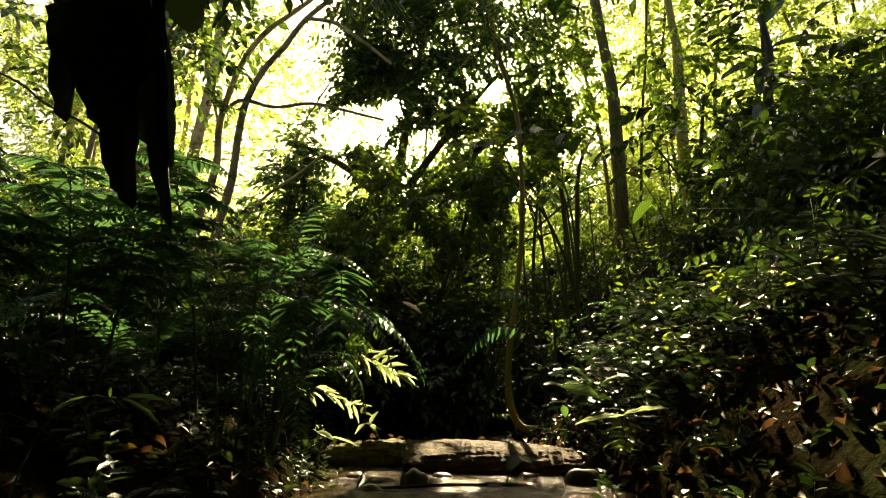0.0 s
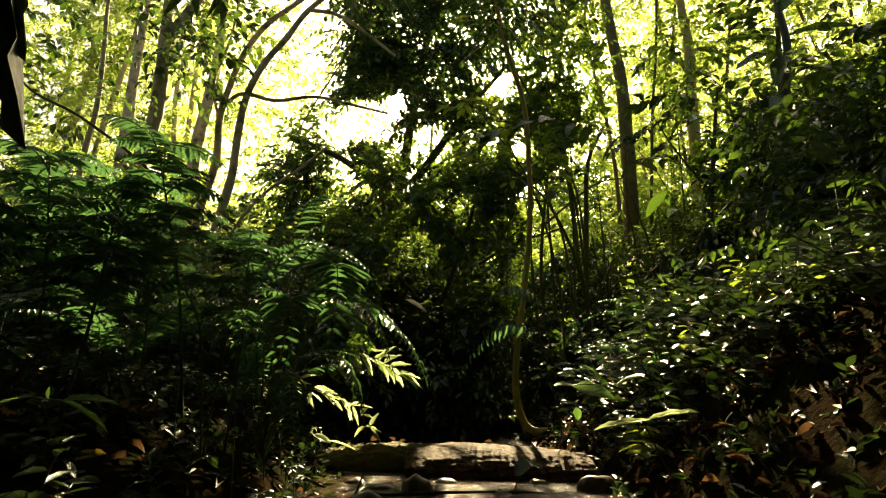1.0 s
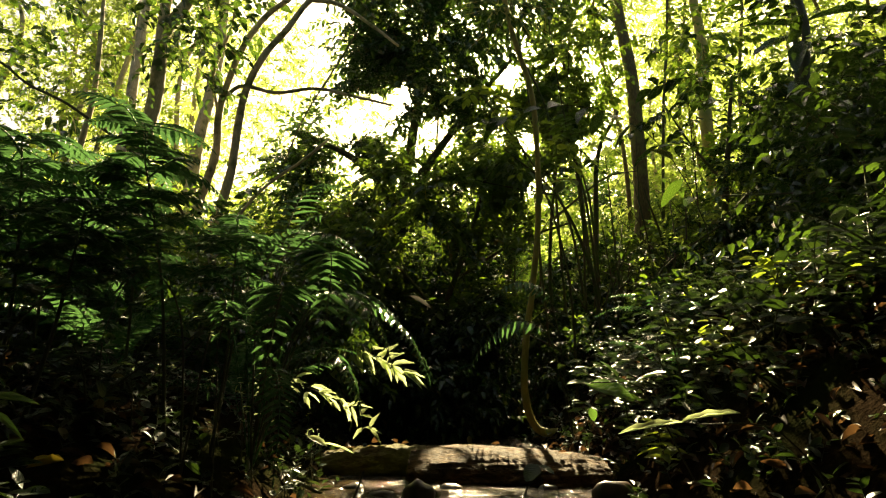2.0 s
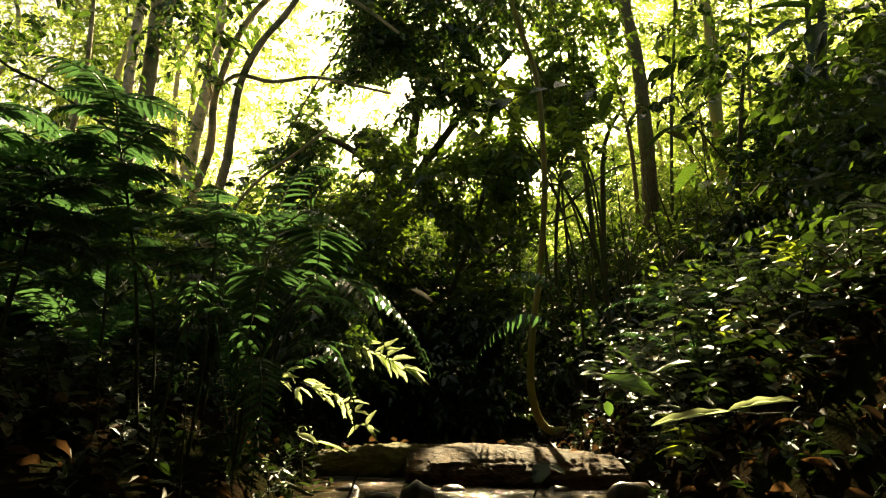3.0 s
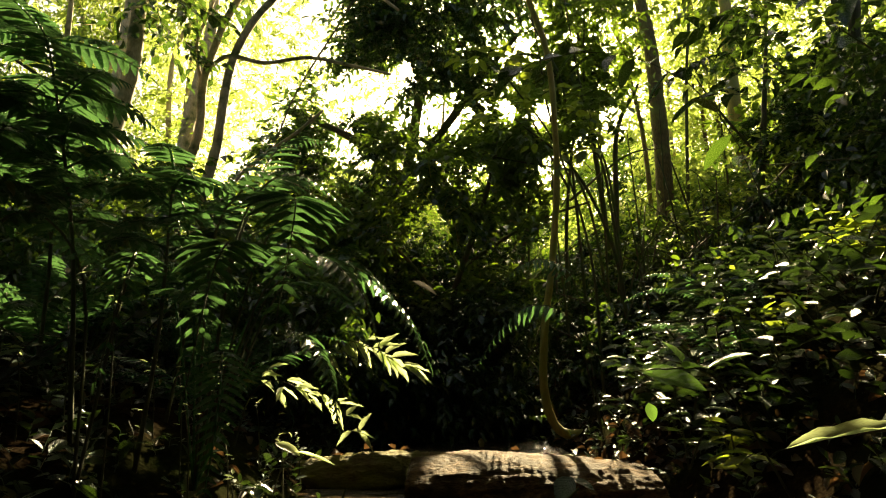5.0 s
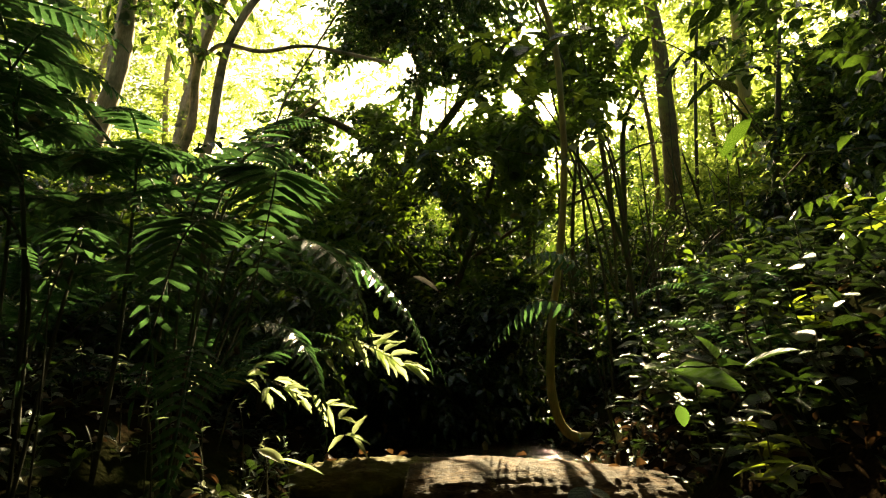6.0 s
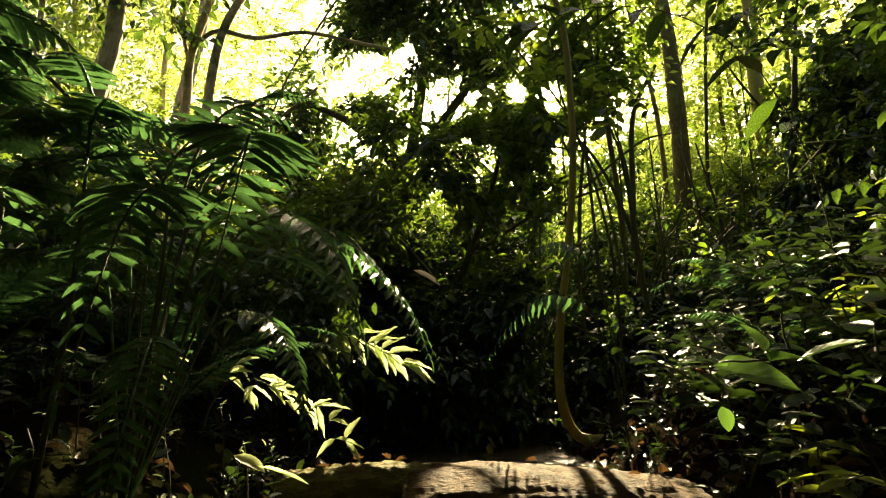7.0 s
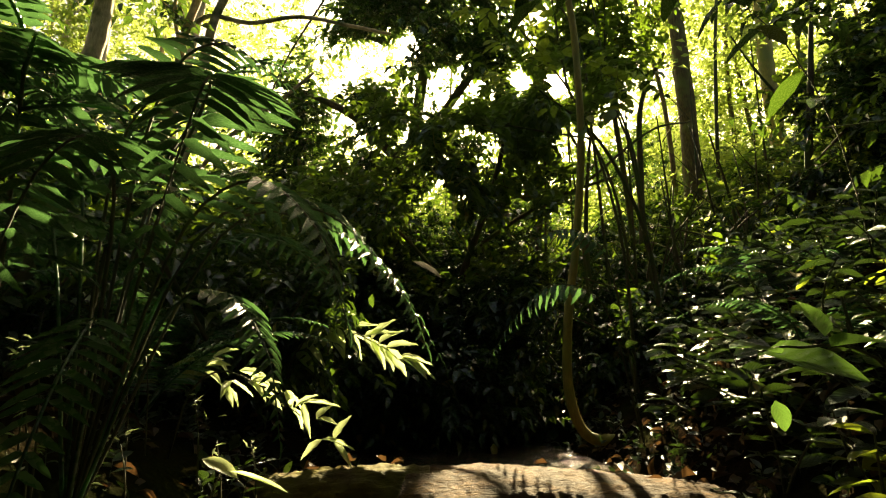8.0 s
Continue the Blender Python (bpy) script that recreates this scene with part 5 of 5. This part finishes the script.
for i, (pts, pin) in enumerate([([(1.25, 6.85, PZ), (1.05, 6.85, 1.4), (0.66, 6.8, 1.6), (0.34, 6.8, 1.36), (0.1, 6.8, 1.0)], 0.17),
                                ([(1.25, 6.85, PZ), (1.1, 6.8, 1.7), (0.85, 6.7, 2.0), (0.55, 6.6, 1.95), (0.3, 6.5, 1.7)], 0.14)]):
    frond(g, pal, smooth_line(pts, 16), pin * 1.3, 15, M_FERN, True, bare=0.3, width=0.24, hang=0.75)
for x, y, n, ln, pn in ((2.5, 6.9, 7, 1.1, 0.15), (1.9, 5.6, 6, 0.8, 0.12)):
    fern(g, (x, y), n, ln, pn, "small green fern on the steep bank", 0)


# ---- single plants that catch the sun ----
def sprig(name, line, leaves, mat, label, shape=LONG, radius=0.004, category="plant"):
    """A stem with listed leaves (place, direction, normal, length, width)."""
    ob = thing(name, tuple(line[0]), label, category)
    part("stem", tube(smooth_line(line, 12), [radius, radius * 0.5], 5), M_STEM, ob)
    data = leaf_mesh("leaf", shape, mat)
    o = np.array(line[0], float)
    for p, d, n, l, w in leaves:
        put_leaf(ob, data, o, p, unit(d), n, l, w)
    return ob


def dead_leaf(g, at, size, label="curled brown dead leaf on the log", mat=None):
    V, F, U = blade(5, 0.45, 0.8, 0.6, g.uniform(-0.5, 0.5), wave=0.06)
    ob = new("dead_leaf", mesh("dead_leaf", V, F, mat or M_DEAD, U))
    ob.matrix_basis = leaf_pose(np.array(at), (g.normal(), g.normal(), g.normal() * 0.3), (g.normal(0, 0.4), g.normal(0, 0.4), 1), size, size * 0.55)
    return tagged(ob, label, "leaf", "fallen leaves")


# lit pinnate sprig over the water, sunlight also put into its pale colour
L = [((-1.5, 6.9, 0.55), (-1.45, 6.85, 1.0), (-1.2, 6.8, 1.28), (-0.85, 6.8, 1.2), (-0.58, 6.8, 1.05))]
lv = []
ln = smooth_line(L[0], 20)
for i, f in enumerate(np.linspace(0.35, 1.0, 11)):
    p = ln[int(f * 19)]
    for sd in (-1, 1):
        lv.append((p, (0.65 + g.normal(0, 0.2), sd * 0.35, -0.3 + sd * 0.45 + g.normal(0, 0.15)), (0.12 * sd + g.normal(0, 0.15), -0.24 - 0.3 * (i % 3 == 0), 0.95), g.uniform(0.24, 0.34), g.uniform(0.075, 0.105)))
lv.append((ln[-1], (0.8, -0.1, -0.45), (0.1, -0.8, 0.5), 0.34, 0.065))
sprig("sunlit_sprig", L[0], lv, M_SUN_PALED, "sunlit yellow-green pinnate leaf over the water", POINTED, 0.008)
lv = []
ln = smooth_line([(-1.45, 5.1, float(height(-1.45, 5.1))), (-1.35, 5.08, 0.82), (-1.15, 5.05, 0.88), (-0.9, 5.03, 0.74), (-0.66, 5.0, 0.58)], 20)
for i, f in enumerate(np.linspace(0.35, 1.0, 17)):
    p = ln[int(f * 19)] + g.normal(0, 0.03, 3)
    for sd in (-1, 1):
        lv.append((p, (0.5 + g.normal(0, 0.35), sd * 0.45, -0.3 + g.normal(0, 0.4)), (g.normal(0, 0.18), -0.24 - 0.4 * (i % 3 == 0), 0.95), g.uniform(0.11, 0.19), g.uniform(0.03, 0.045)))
sprig("sunlit_sprig", [tuple(q) for q in ln[::4]], lv, M_SUN_PALED, "drooping sunlit leaves above the mossy log", POINTED, 0.006)
# seedlings added on the fern bank at sun specks, small leaves paled as if sunlit
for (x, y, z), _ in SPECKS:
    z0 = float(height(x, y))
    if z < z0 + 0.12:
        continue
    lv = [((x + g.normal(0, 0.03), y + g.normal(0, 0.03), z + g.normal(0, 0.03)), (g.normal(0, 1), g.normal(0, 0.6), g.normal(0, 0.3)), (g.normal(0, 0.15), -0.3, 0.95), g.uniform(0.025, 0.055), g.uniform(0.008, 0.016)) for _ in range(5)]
    sprig("seedling", [(x + 0.05, y, z0 - 0.02), (x + 0.03, y, z0 + (z - z0) * 0.6), (x, y, z)], lv, M_SUN_PALED, "thin seedling added so its pale leaves stand in for sun specks", POINTED, 0.004)
# arching blade plant and a frond of hanging leaflets in the shade near the start
z0 = float(height(-1.25, 1.62))
sprig("arching_plant", [(-1.25, 1.62, z0), (-1.18, 1.63, 0.72), (-1.08, 1.65, 0.84), (-0.965, 1.66, 0.842)],
      [((-0.97, 1.66, 0.842), (0.8, 0.3, -0.42), (0.35, -0.2, 1), 0.135, 0.014), ((-0.965, 1.66, 0.842), (0.8, 0.5, 0.06), (0, -0.5, 1), 0.12, 0.03), ((-1.0, 1.66, 0.846), (-0.2, 0.1, 0.9), (0, -1, 0.2), 0.03, 0.01),
       ((-1.05, 1.65, 0.845), (-0.9, 0.2, -0.15), (0, -0.3, 1), 0.14, 0.016)], M_BROAD, "thin arching plant with pointed green blades", LONG, 0.004)
shade = thing("fern", (-2.25, 2.65, float(height(-2.25, 2.65))), "fern with broad leaflets hanging in the shade", "fern", "ferns")
frond(g, shade, smooth_line([(-2.25, 2.65, shade.location.z), (-2.3, 2.62, 0.95), (-2.15, 2.6, 1.1), (-1.9, 2.6, 1.06), (-1.66, 2.6, 0.9)], 14), 0.15, 9, M_FERN, True, bare=0.5, width=0.32, hang=1.6)
# dead leaves in the one patch of sun on the fern bank
for i in range(12):
    x, y = -1.45 + g.normal(0, 0.08), 3.0 + g.normal(0, 0.12)
    dead_leaf(g, (x, y, float(height(x, y)) + 0.03), g.uniform(0.05, 0.1), "curled brown dead leaf on the bank")
x, y = -1.5, 2.6
dead_leaf(g, (x, y, float(height(x, y)) + 0.05), 0.11, "yellowed fallen leaf on the bank", M_YELLOW)
# heart leaf by the log, its sunlit paleness put into the colour
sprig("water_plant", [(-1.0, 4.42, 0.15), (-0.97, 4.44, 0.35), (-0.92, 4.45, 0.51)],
      [((-0.99, 4.45, 0.56), (0.95, -0.1, -0.3), (0.2, -0.4, 0.9), 0.15, 0.07), ((-0.88, 4.44, 0.52), (0.95, -0.1, -0.2), (0.1, -0.6, 0.7), 0.22, 0.014)], M_SUN_PALED, "pale sunlit leaf on a thin stalk by the log", OVATE)
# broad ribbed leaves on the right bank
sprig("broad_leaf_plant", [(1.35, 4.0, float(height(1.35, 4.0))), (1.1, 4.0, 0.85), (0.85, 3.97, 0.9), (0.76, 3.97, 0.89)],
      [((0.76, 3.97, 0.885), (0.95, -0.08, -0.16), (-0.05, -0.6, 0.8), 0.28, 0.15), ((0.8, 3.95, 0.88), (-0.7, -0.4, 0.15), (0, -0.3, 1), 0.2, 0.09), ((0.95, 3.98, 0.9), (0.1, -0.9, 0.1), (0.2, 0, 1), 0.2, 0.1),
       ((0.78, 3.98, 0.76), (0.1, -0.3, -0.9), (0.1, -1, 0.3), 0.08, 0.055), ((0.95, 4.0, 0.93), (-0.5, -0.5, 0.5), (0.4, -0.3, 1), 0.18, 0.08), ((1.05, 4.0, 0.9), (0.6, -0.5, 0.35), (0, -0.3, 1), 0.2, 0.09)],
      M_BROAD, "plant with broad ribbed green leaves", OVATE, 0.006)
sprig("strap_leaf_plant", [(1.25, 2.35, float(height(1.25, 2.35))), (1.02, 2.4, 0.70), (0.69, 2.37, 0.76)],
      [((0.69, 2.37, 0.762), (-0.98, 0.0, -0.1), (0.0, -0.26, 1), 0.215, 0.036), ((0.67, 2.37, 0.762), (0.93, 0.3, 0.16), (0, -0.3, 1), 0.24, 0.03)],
      M_SUN_PALED, "long strap leaf catching the sun beside the water", STRAP)
# large leaves high on the slope
sprig("climbing_aroid", [(5.3, 8.0, 2.0), (5.2, 8.0, 4.0), (5.1, 8.0, 5.1), (5.26, 8.0, 6.04), (5.2, 8.0, 6.8)],
      [((5.2, 8, 5.95), (-0.85, -0.2, -0.25), (0, -0.5, 1), 0.95, 0.26), ((5.2, 8, 6.1), (-0.7, 0.1, 0.25), (0.3, -0.5, 1), 0.8, 0.24), ((5.2, 8, 5.9), (-0.5, -0.3, -0.8), (-0.6, -0.6, 0.4), 0.7, 0.26), ((5.25, 8, 6.2), (0.7, -0.3, 0.1), (0, -0.4, 1), 0.9, 0.28),
       ((5.25, 8, 5.7), (0.8, -0.2, -0.3), (0, -0.4, 1), 0.9, 0.26), ((5.2, 8, 5.3), (0.6, -0.4, -0.6), (0.3, -0.6, 0.7), 0.8, 0.28), ((5.15, 8, 5.2), (-0.6, -0.5, -0.4), (0, -0.6, 0.9), 0.8, 0.26), ((5.2, 8, 6.6), (0.3, -0.3, 0.5), (0, -0.8, 0.6), 0.7, 0.24),
       ((5.1, 8, 4.8), (0.7, -0.4, 0.0), (0, -0.3, 1), 0.9, 0.3), ((5.1, 8, 4.6), (-0.7, -0.4, 0.0), (0, -0.3, 1), 0.8, 0.26)],
      M_BUSH, "climbing plant with very large dark leaves", LONG, 0.1, "climber")
# dark branch reaching over the stream from the right bank
bl = smooth_line([(2.7, 6.2, float(height(2.7, 6.2))), (2.5, 6.1, 2.7), (2.0, 6.0, 3.5), (1.3, 6.0, 3.78), (0.8, 6.0, 3.72), (0.38, 6.0, 3.6)], 24)
lv = []
for i, f in enumerate(np.linspace(0.25, 1.0, 19)):
    p = bl[int(f * 23)]
    sd = 1 if i % 2 else -1
    lv.append((p, (-0.6 + g.normal(0, 0.3), sd * 0.6, -0.35 + g.normal(0, 0.25)), (g.normal(0, 0.3), -0.45, 0.9), g.uniform(0.24, 0.4), g.uniform(0.11, 0.17)))
sprig("overhanging_branch", [tuple(q) for q in bl[::4]], lv, M_BUSH, "branch with large dark leaves over the stream", OVATE, 0.006, "branch")
# hanging dead leaves close to the path, their backlit darkness put into the colour
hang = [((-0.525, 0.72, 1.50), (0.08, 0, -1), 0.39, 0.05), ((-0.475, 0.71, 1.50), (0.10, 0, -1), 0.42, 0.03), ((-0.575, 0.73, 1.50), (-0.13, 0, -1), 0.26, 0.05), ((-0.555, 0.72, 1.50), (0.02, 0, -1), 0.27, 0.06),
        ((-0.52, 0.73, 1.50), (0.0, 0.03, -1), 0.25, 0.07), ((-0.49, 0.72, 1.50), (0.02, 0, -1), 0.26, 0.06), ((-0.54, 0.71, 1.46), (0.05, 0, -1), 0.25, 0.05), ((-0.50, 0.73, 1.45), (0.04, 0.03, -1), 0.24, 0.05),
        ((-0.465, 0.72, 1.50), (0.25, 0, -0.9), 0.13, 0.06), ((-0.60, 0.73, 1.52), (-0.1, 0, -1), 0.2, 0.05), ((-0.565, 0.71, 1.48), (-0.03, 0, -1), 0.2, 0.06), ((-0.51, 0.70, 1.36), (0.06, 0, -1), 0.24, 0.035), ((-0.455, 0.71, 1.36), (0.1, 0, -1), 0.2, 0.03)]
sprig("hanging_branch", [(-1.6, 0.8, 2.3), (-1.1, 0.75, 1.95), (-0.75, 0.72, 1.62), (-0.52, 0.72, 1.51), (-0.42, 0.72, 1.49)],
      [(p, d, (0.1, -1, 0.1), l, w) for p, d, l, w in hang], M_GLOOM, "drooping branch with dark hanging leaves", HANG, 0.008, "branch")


# ---- the logs, stones and litter in the stream ----
def log_geo(line, radii, flat, sides, n, lump, seed):
    V, F, U = tube(smooth_line(line, n), radii, sides)
    c = np.array(line).mean(0)
    ang = np.arctan2(V[:, 2] - c[2], V[:, 1] - c[1])
    k = 1 + lump * (0.45 * wobble(V[:, 0] * 5 + seed, ang * 3) + 0.4 * wobble(V[:, 0] * 13, ang * 9, seed) + 0.45 * wobble(V[:, 0] * 6, ang * 24, seed + 3) + 0.3 * wobble(V[:, 0] * 40, ang * 34, seed + 5) + 0.2 * wobble(V[:, 0] * 75, ang * 55, seed + 9))
    V = V.copy()
    V[:, 1] = c[1] + (V[:, 1] - c[1]) * k * flat
    V[:, 2] = c[2] + (V[:, 2] - c[2]) * k
    return V, F, U


solo("mossy_log", log_geo([(-1.15, 5.55, 0.22), (-0.7, 5.5, 0.25), (-0.25, 5.5, 0.26)], [0.13, 0.16, 0.15], 1.25, 48, 90, 0.16, 1), M_MOSSLOG, "moss-grown rotting log lying in the stream", "log")
solo("wet_log", log_geo([(-0.36, 5.45, 0.2), (0.2, 5.42, 0.21), (0.7, 5.38, 0.20), (1.12, 5.35, 0.19)], [0.19, 0.2, 0.19, 0.16], 3.0, 90, 200, 0.07, 5), M_LOG, "broad wet brown log with water running over it", "log")


def pebble(at, size, mat, label, seed, name="stone"):
    bm = bmesh.new()
    bmesh.ops.create_icosphere(bm, subdivisions=3, radius=1)
    for v in bm.verts:
        k = 1 + 0.25 * noise.noise(v.co * 1.3 + Vector((seed, 0, 0))) + 0.08 * noise.noise(v.co * 4 + Vector((0, seed, 0)))
        v.co = Vector((v.co.x * size[0] * k, v.co.y * size[1] * k, v.co.z * size[2] * k))
    me = bpy.data.meshes.new(name)
    bm.to_mesh(me)
    bm.free()
    for f in me.polygons:
        f.use_smooth = True
    me.materials.append(mat)
    ob = new(name, me)
    ob.location = at
    return tagged(ob, label, "stone")


pebble((-0.25, 4.35, 0.2), (0.105, 0.09, 0.105), M_STONE, "round wet reddish-brown stone in the stream", 1.0)
pebble((-0.5, 4.5, 0.17), (0.11, 0.06, 0.06), M_STONE, "low dark wet stone in the stream", 2.3)
pebble((-0.72, 4.75, 0.17), (0.09, 0.07, 0.06), M_STONE, "low dark wet stone in the stream", 3.1)
pebble((0.62, 4.7, 0.17), (0.08, 0.06, 0.06), M_STONE, "low dark wet stone in the stream", 4.7)
pebble((0.78, 5.0, 0.18), (0.12, 0.09, 0.08), M_STONE, "dark wet stone below the log", 5.2)
pebble((1.0, 4.4, 0.2), (0.14, 0.1, 0.1), M_STONE, "dark wet stone at the bank", 6.4)
pebble((-0.05, 4.75, 0.17), (0.1, 0.07, 0.055), M_STONE, "low dark wet stone in the stream", 7.9)
pebble((0.32, 4.3, 0.16), (0.09, 0.07, 0.06), M_STONE, "low dark wet stone in the stream", 9.1)
pebble((-0.55, 4.15, 0.16), (0.12, 0.08, 0.07), M_STONE, "dark wet stone in the stream", 11.3)
stem("fallen_stick", [(-0.5, 4.2, 0.2), (-0.1, 4.22, 0.215), (0.3, 4.28, 0.21), (0.6, 4.3, 0.2)], [0.014, 0.012, 0.008], M_BARKD, "thin dark branch lying across the water", "stick")
stem("fallen_stick", [(-1.35, 4.75, 0.33), (-1.1, 4.62, 0.26), (-0.92, 4.55, 0.2), (-0.78, 4.45, 0.17)], [0.016, 0.013, 0.008], M_BARKD, "wet forked stick lying in the water", "stick")
stem("fallen_stick", [(-0.66, 4.3, 0.17), (-0.62, 4.32, 0.27), (-0.59, 4.33, 0.36)], [0.009, 0.006], M_BARKD, "short twig sticking out of the water", "stick")
stem("fallen_stick", [(0.42, 4.45, 0.16), (0.46, 4.45, 0.26), (0.55, 4.46, 0.34)], [0.008, 0.005], M_BARKD, "short twig sticking out of the water", "stick")
sprig("floating_leaf_plant", [(0.6, 4.66, 0.15), (0.57, 4.64, 0.28), (0.54, 4.6, 0.36)],
      [((0.55, 4.62, 0.37), (-0.6, -0.4, -0.55), (-0.2, -0.7, 0.7), 0.15, 0.12), ((0.55, 4.62, 0.36), (0.6, -0.3, -0.2), (0, -0.3, 1), 0.12, 0.07)], M_SHRUB, "grey-green round leaf standing before the log", OVATE)


for x, y, z, s in ((-0.72, 5.58, 0.42, 0.1), (-0.95, 5.6, 0.38, 0.12), (-0.5, 5.62, 0.42, 0.08), (-0.4, 5.6, 0.42, 0.09), (0.3, 5.65, 0.4, 0.08), (0.75, 5.55, 0.38, 0.1), (0.9, 5.3, 0.36, 0.12), (0.55, 5.7, 0.38, 0.07), (1.02, 5.45, 0.36, 0.11), (-0.35, 4.4, 0.24, 0.08)):
    dead_leaf(g, (x, y, z), s)

# leaf litter and seedlings on the banks
n = 2800
x = np.concatenate((g.uniform(1.0, 4.5, 2000), g.uniform(-4.5, -0.9, 800)))
y = g.uniform(0.5, 10, n)
P = np.stack((x, y, height(x, y) + 0.015), 1)
D = g.normal(0, 1, (n, 3)) * (1, 1, 0.25)
N = UP + g.normal(0, 0.35, (n, 3)) + np.where(x > 0, -0.6, 0.3)[:, None] * np.array((1, 0, 0))
solo("leaf_litter", scatter(blade(4, 0.45, 0.85, 0.5, 0.2), P, D, N, g.uniform(0.06, 0.14, n), g.uniform(0.03, 0.06, n)), M_DEAD, "brown fallen leaves covering the banks", "leaf litter", kind="stuff", at=(0, 0, 0))
n = 900
x = np.concatenate((g.uniform(0.85, 4.0, n), g.uniform(-4.0, -0.9, n)))
y = g.uniform(1.5, 9, 2 * n)
C = np.stack((x, y, height(x, y)), 1)
a, e = sprays(g, C, g.normal(0, 0.5, (2 * n, 3)) + UP, 0.14, 5, 0.08, 0.04, droop=0.1)
solo("seedling_cover", join(scatter(OVATE, *a), twigs(C, e, 0.002)), M_SHRUB, "low green seedlings covering the banks", "undergrowth", kind="stuff", at=(0, 0, 0))
# pale dry sheet of a leaf caught in the creepers
sprig("dry_leaf", [(-0.25, 8.05, 3.0), (-0.28, 8.03, 2.5), (-0.36, 8.0, 2.02)],
      [((-0.6, 8.0, 2.08), (0.85, 0.05, -0.4), (0.3, -0.8, 0.5), 0.34, 0.08)], M_DRY, "pale dry leaf hanging from a creeper", OVATE, 0.004, "leaf")
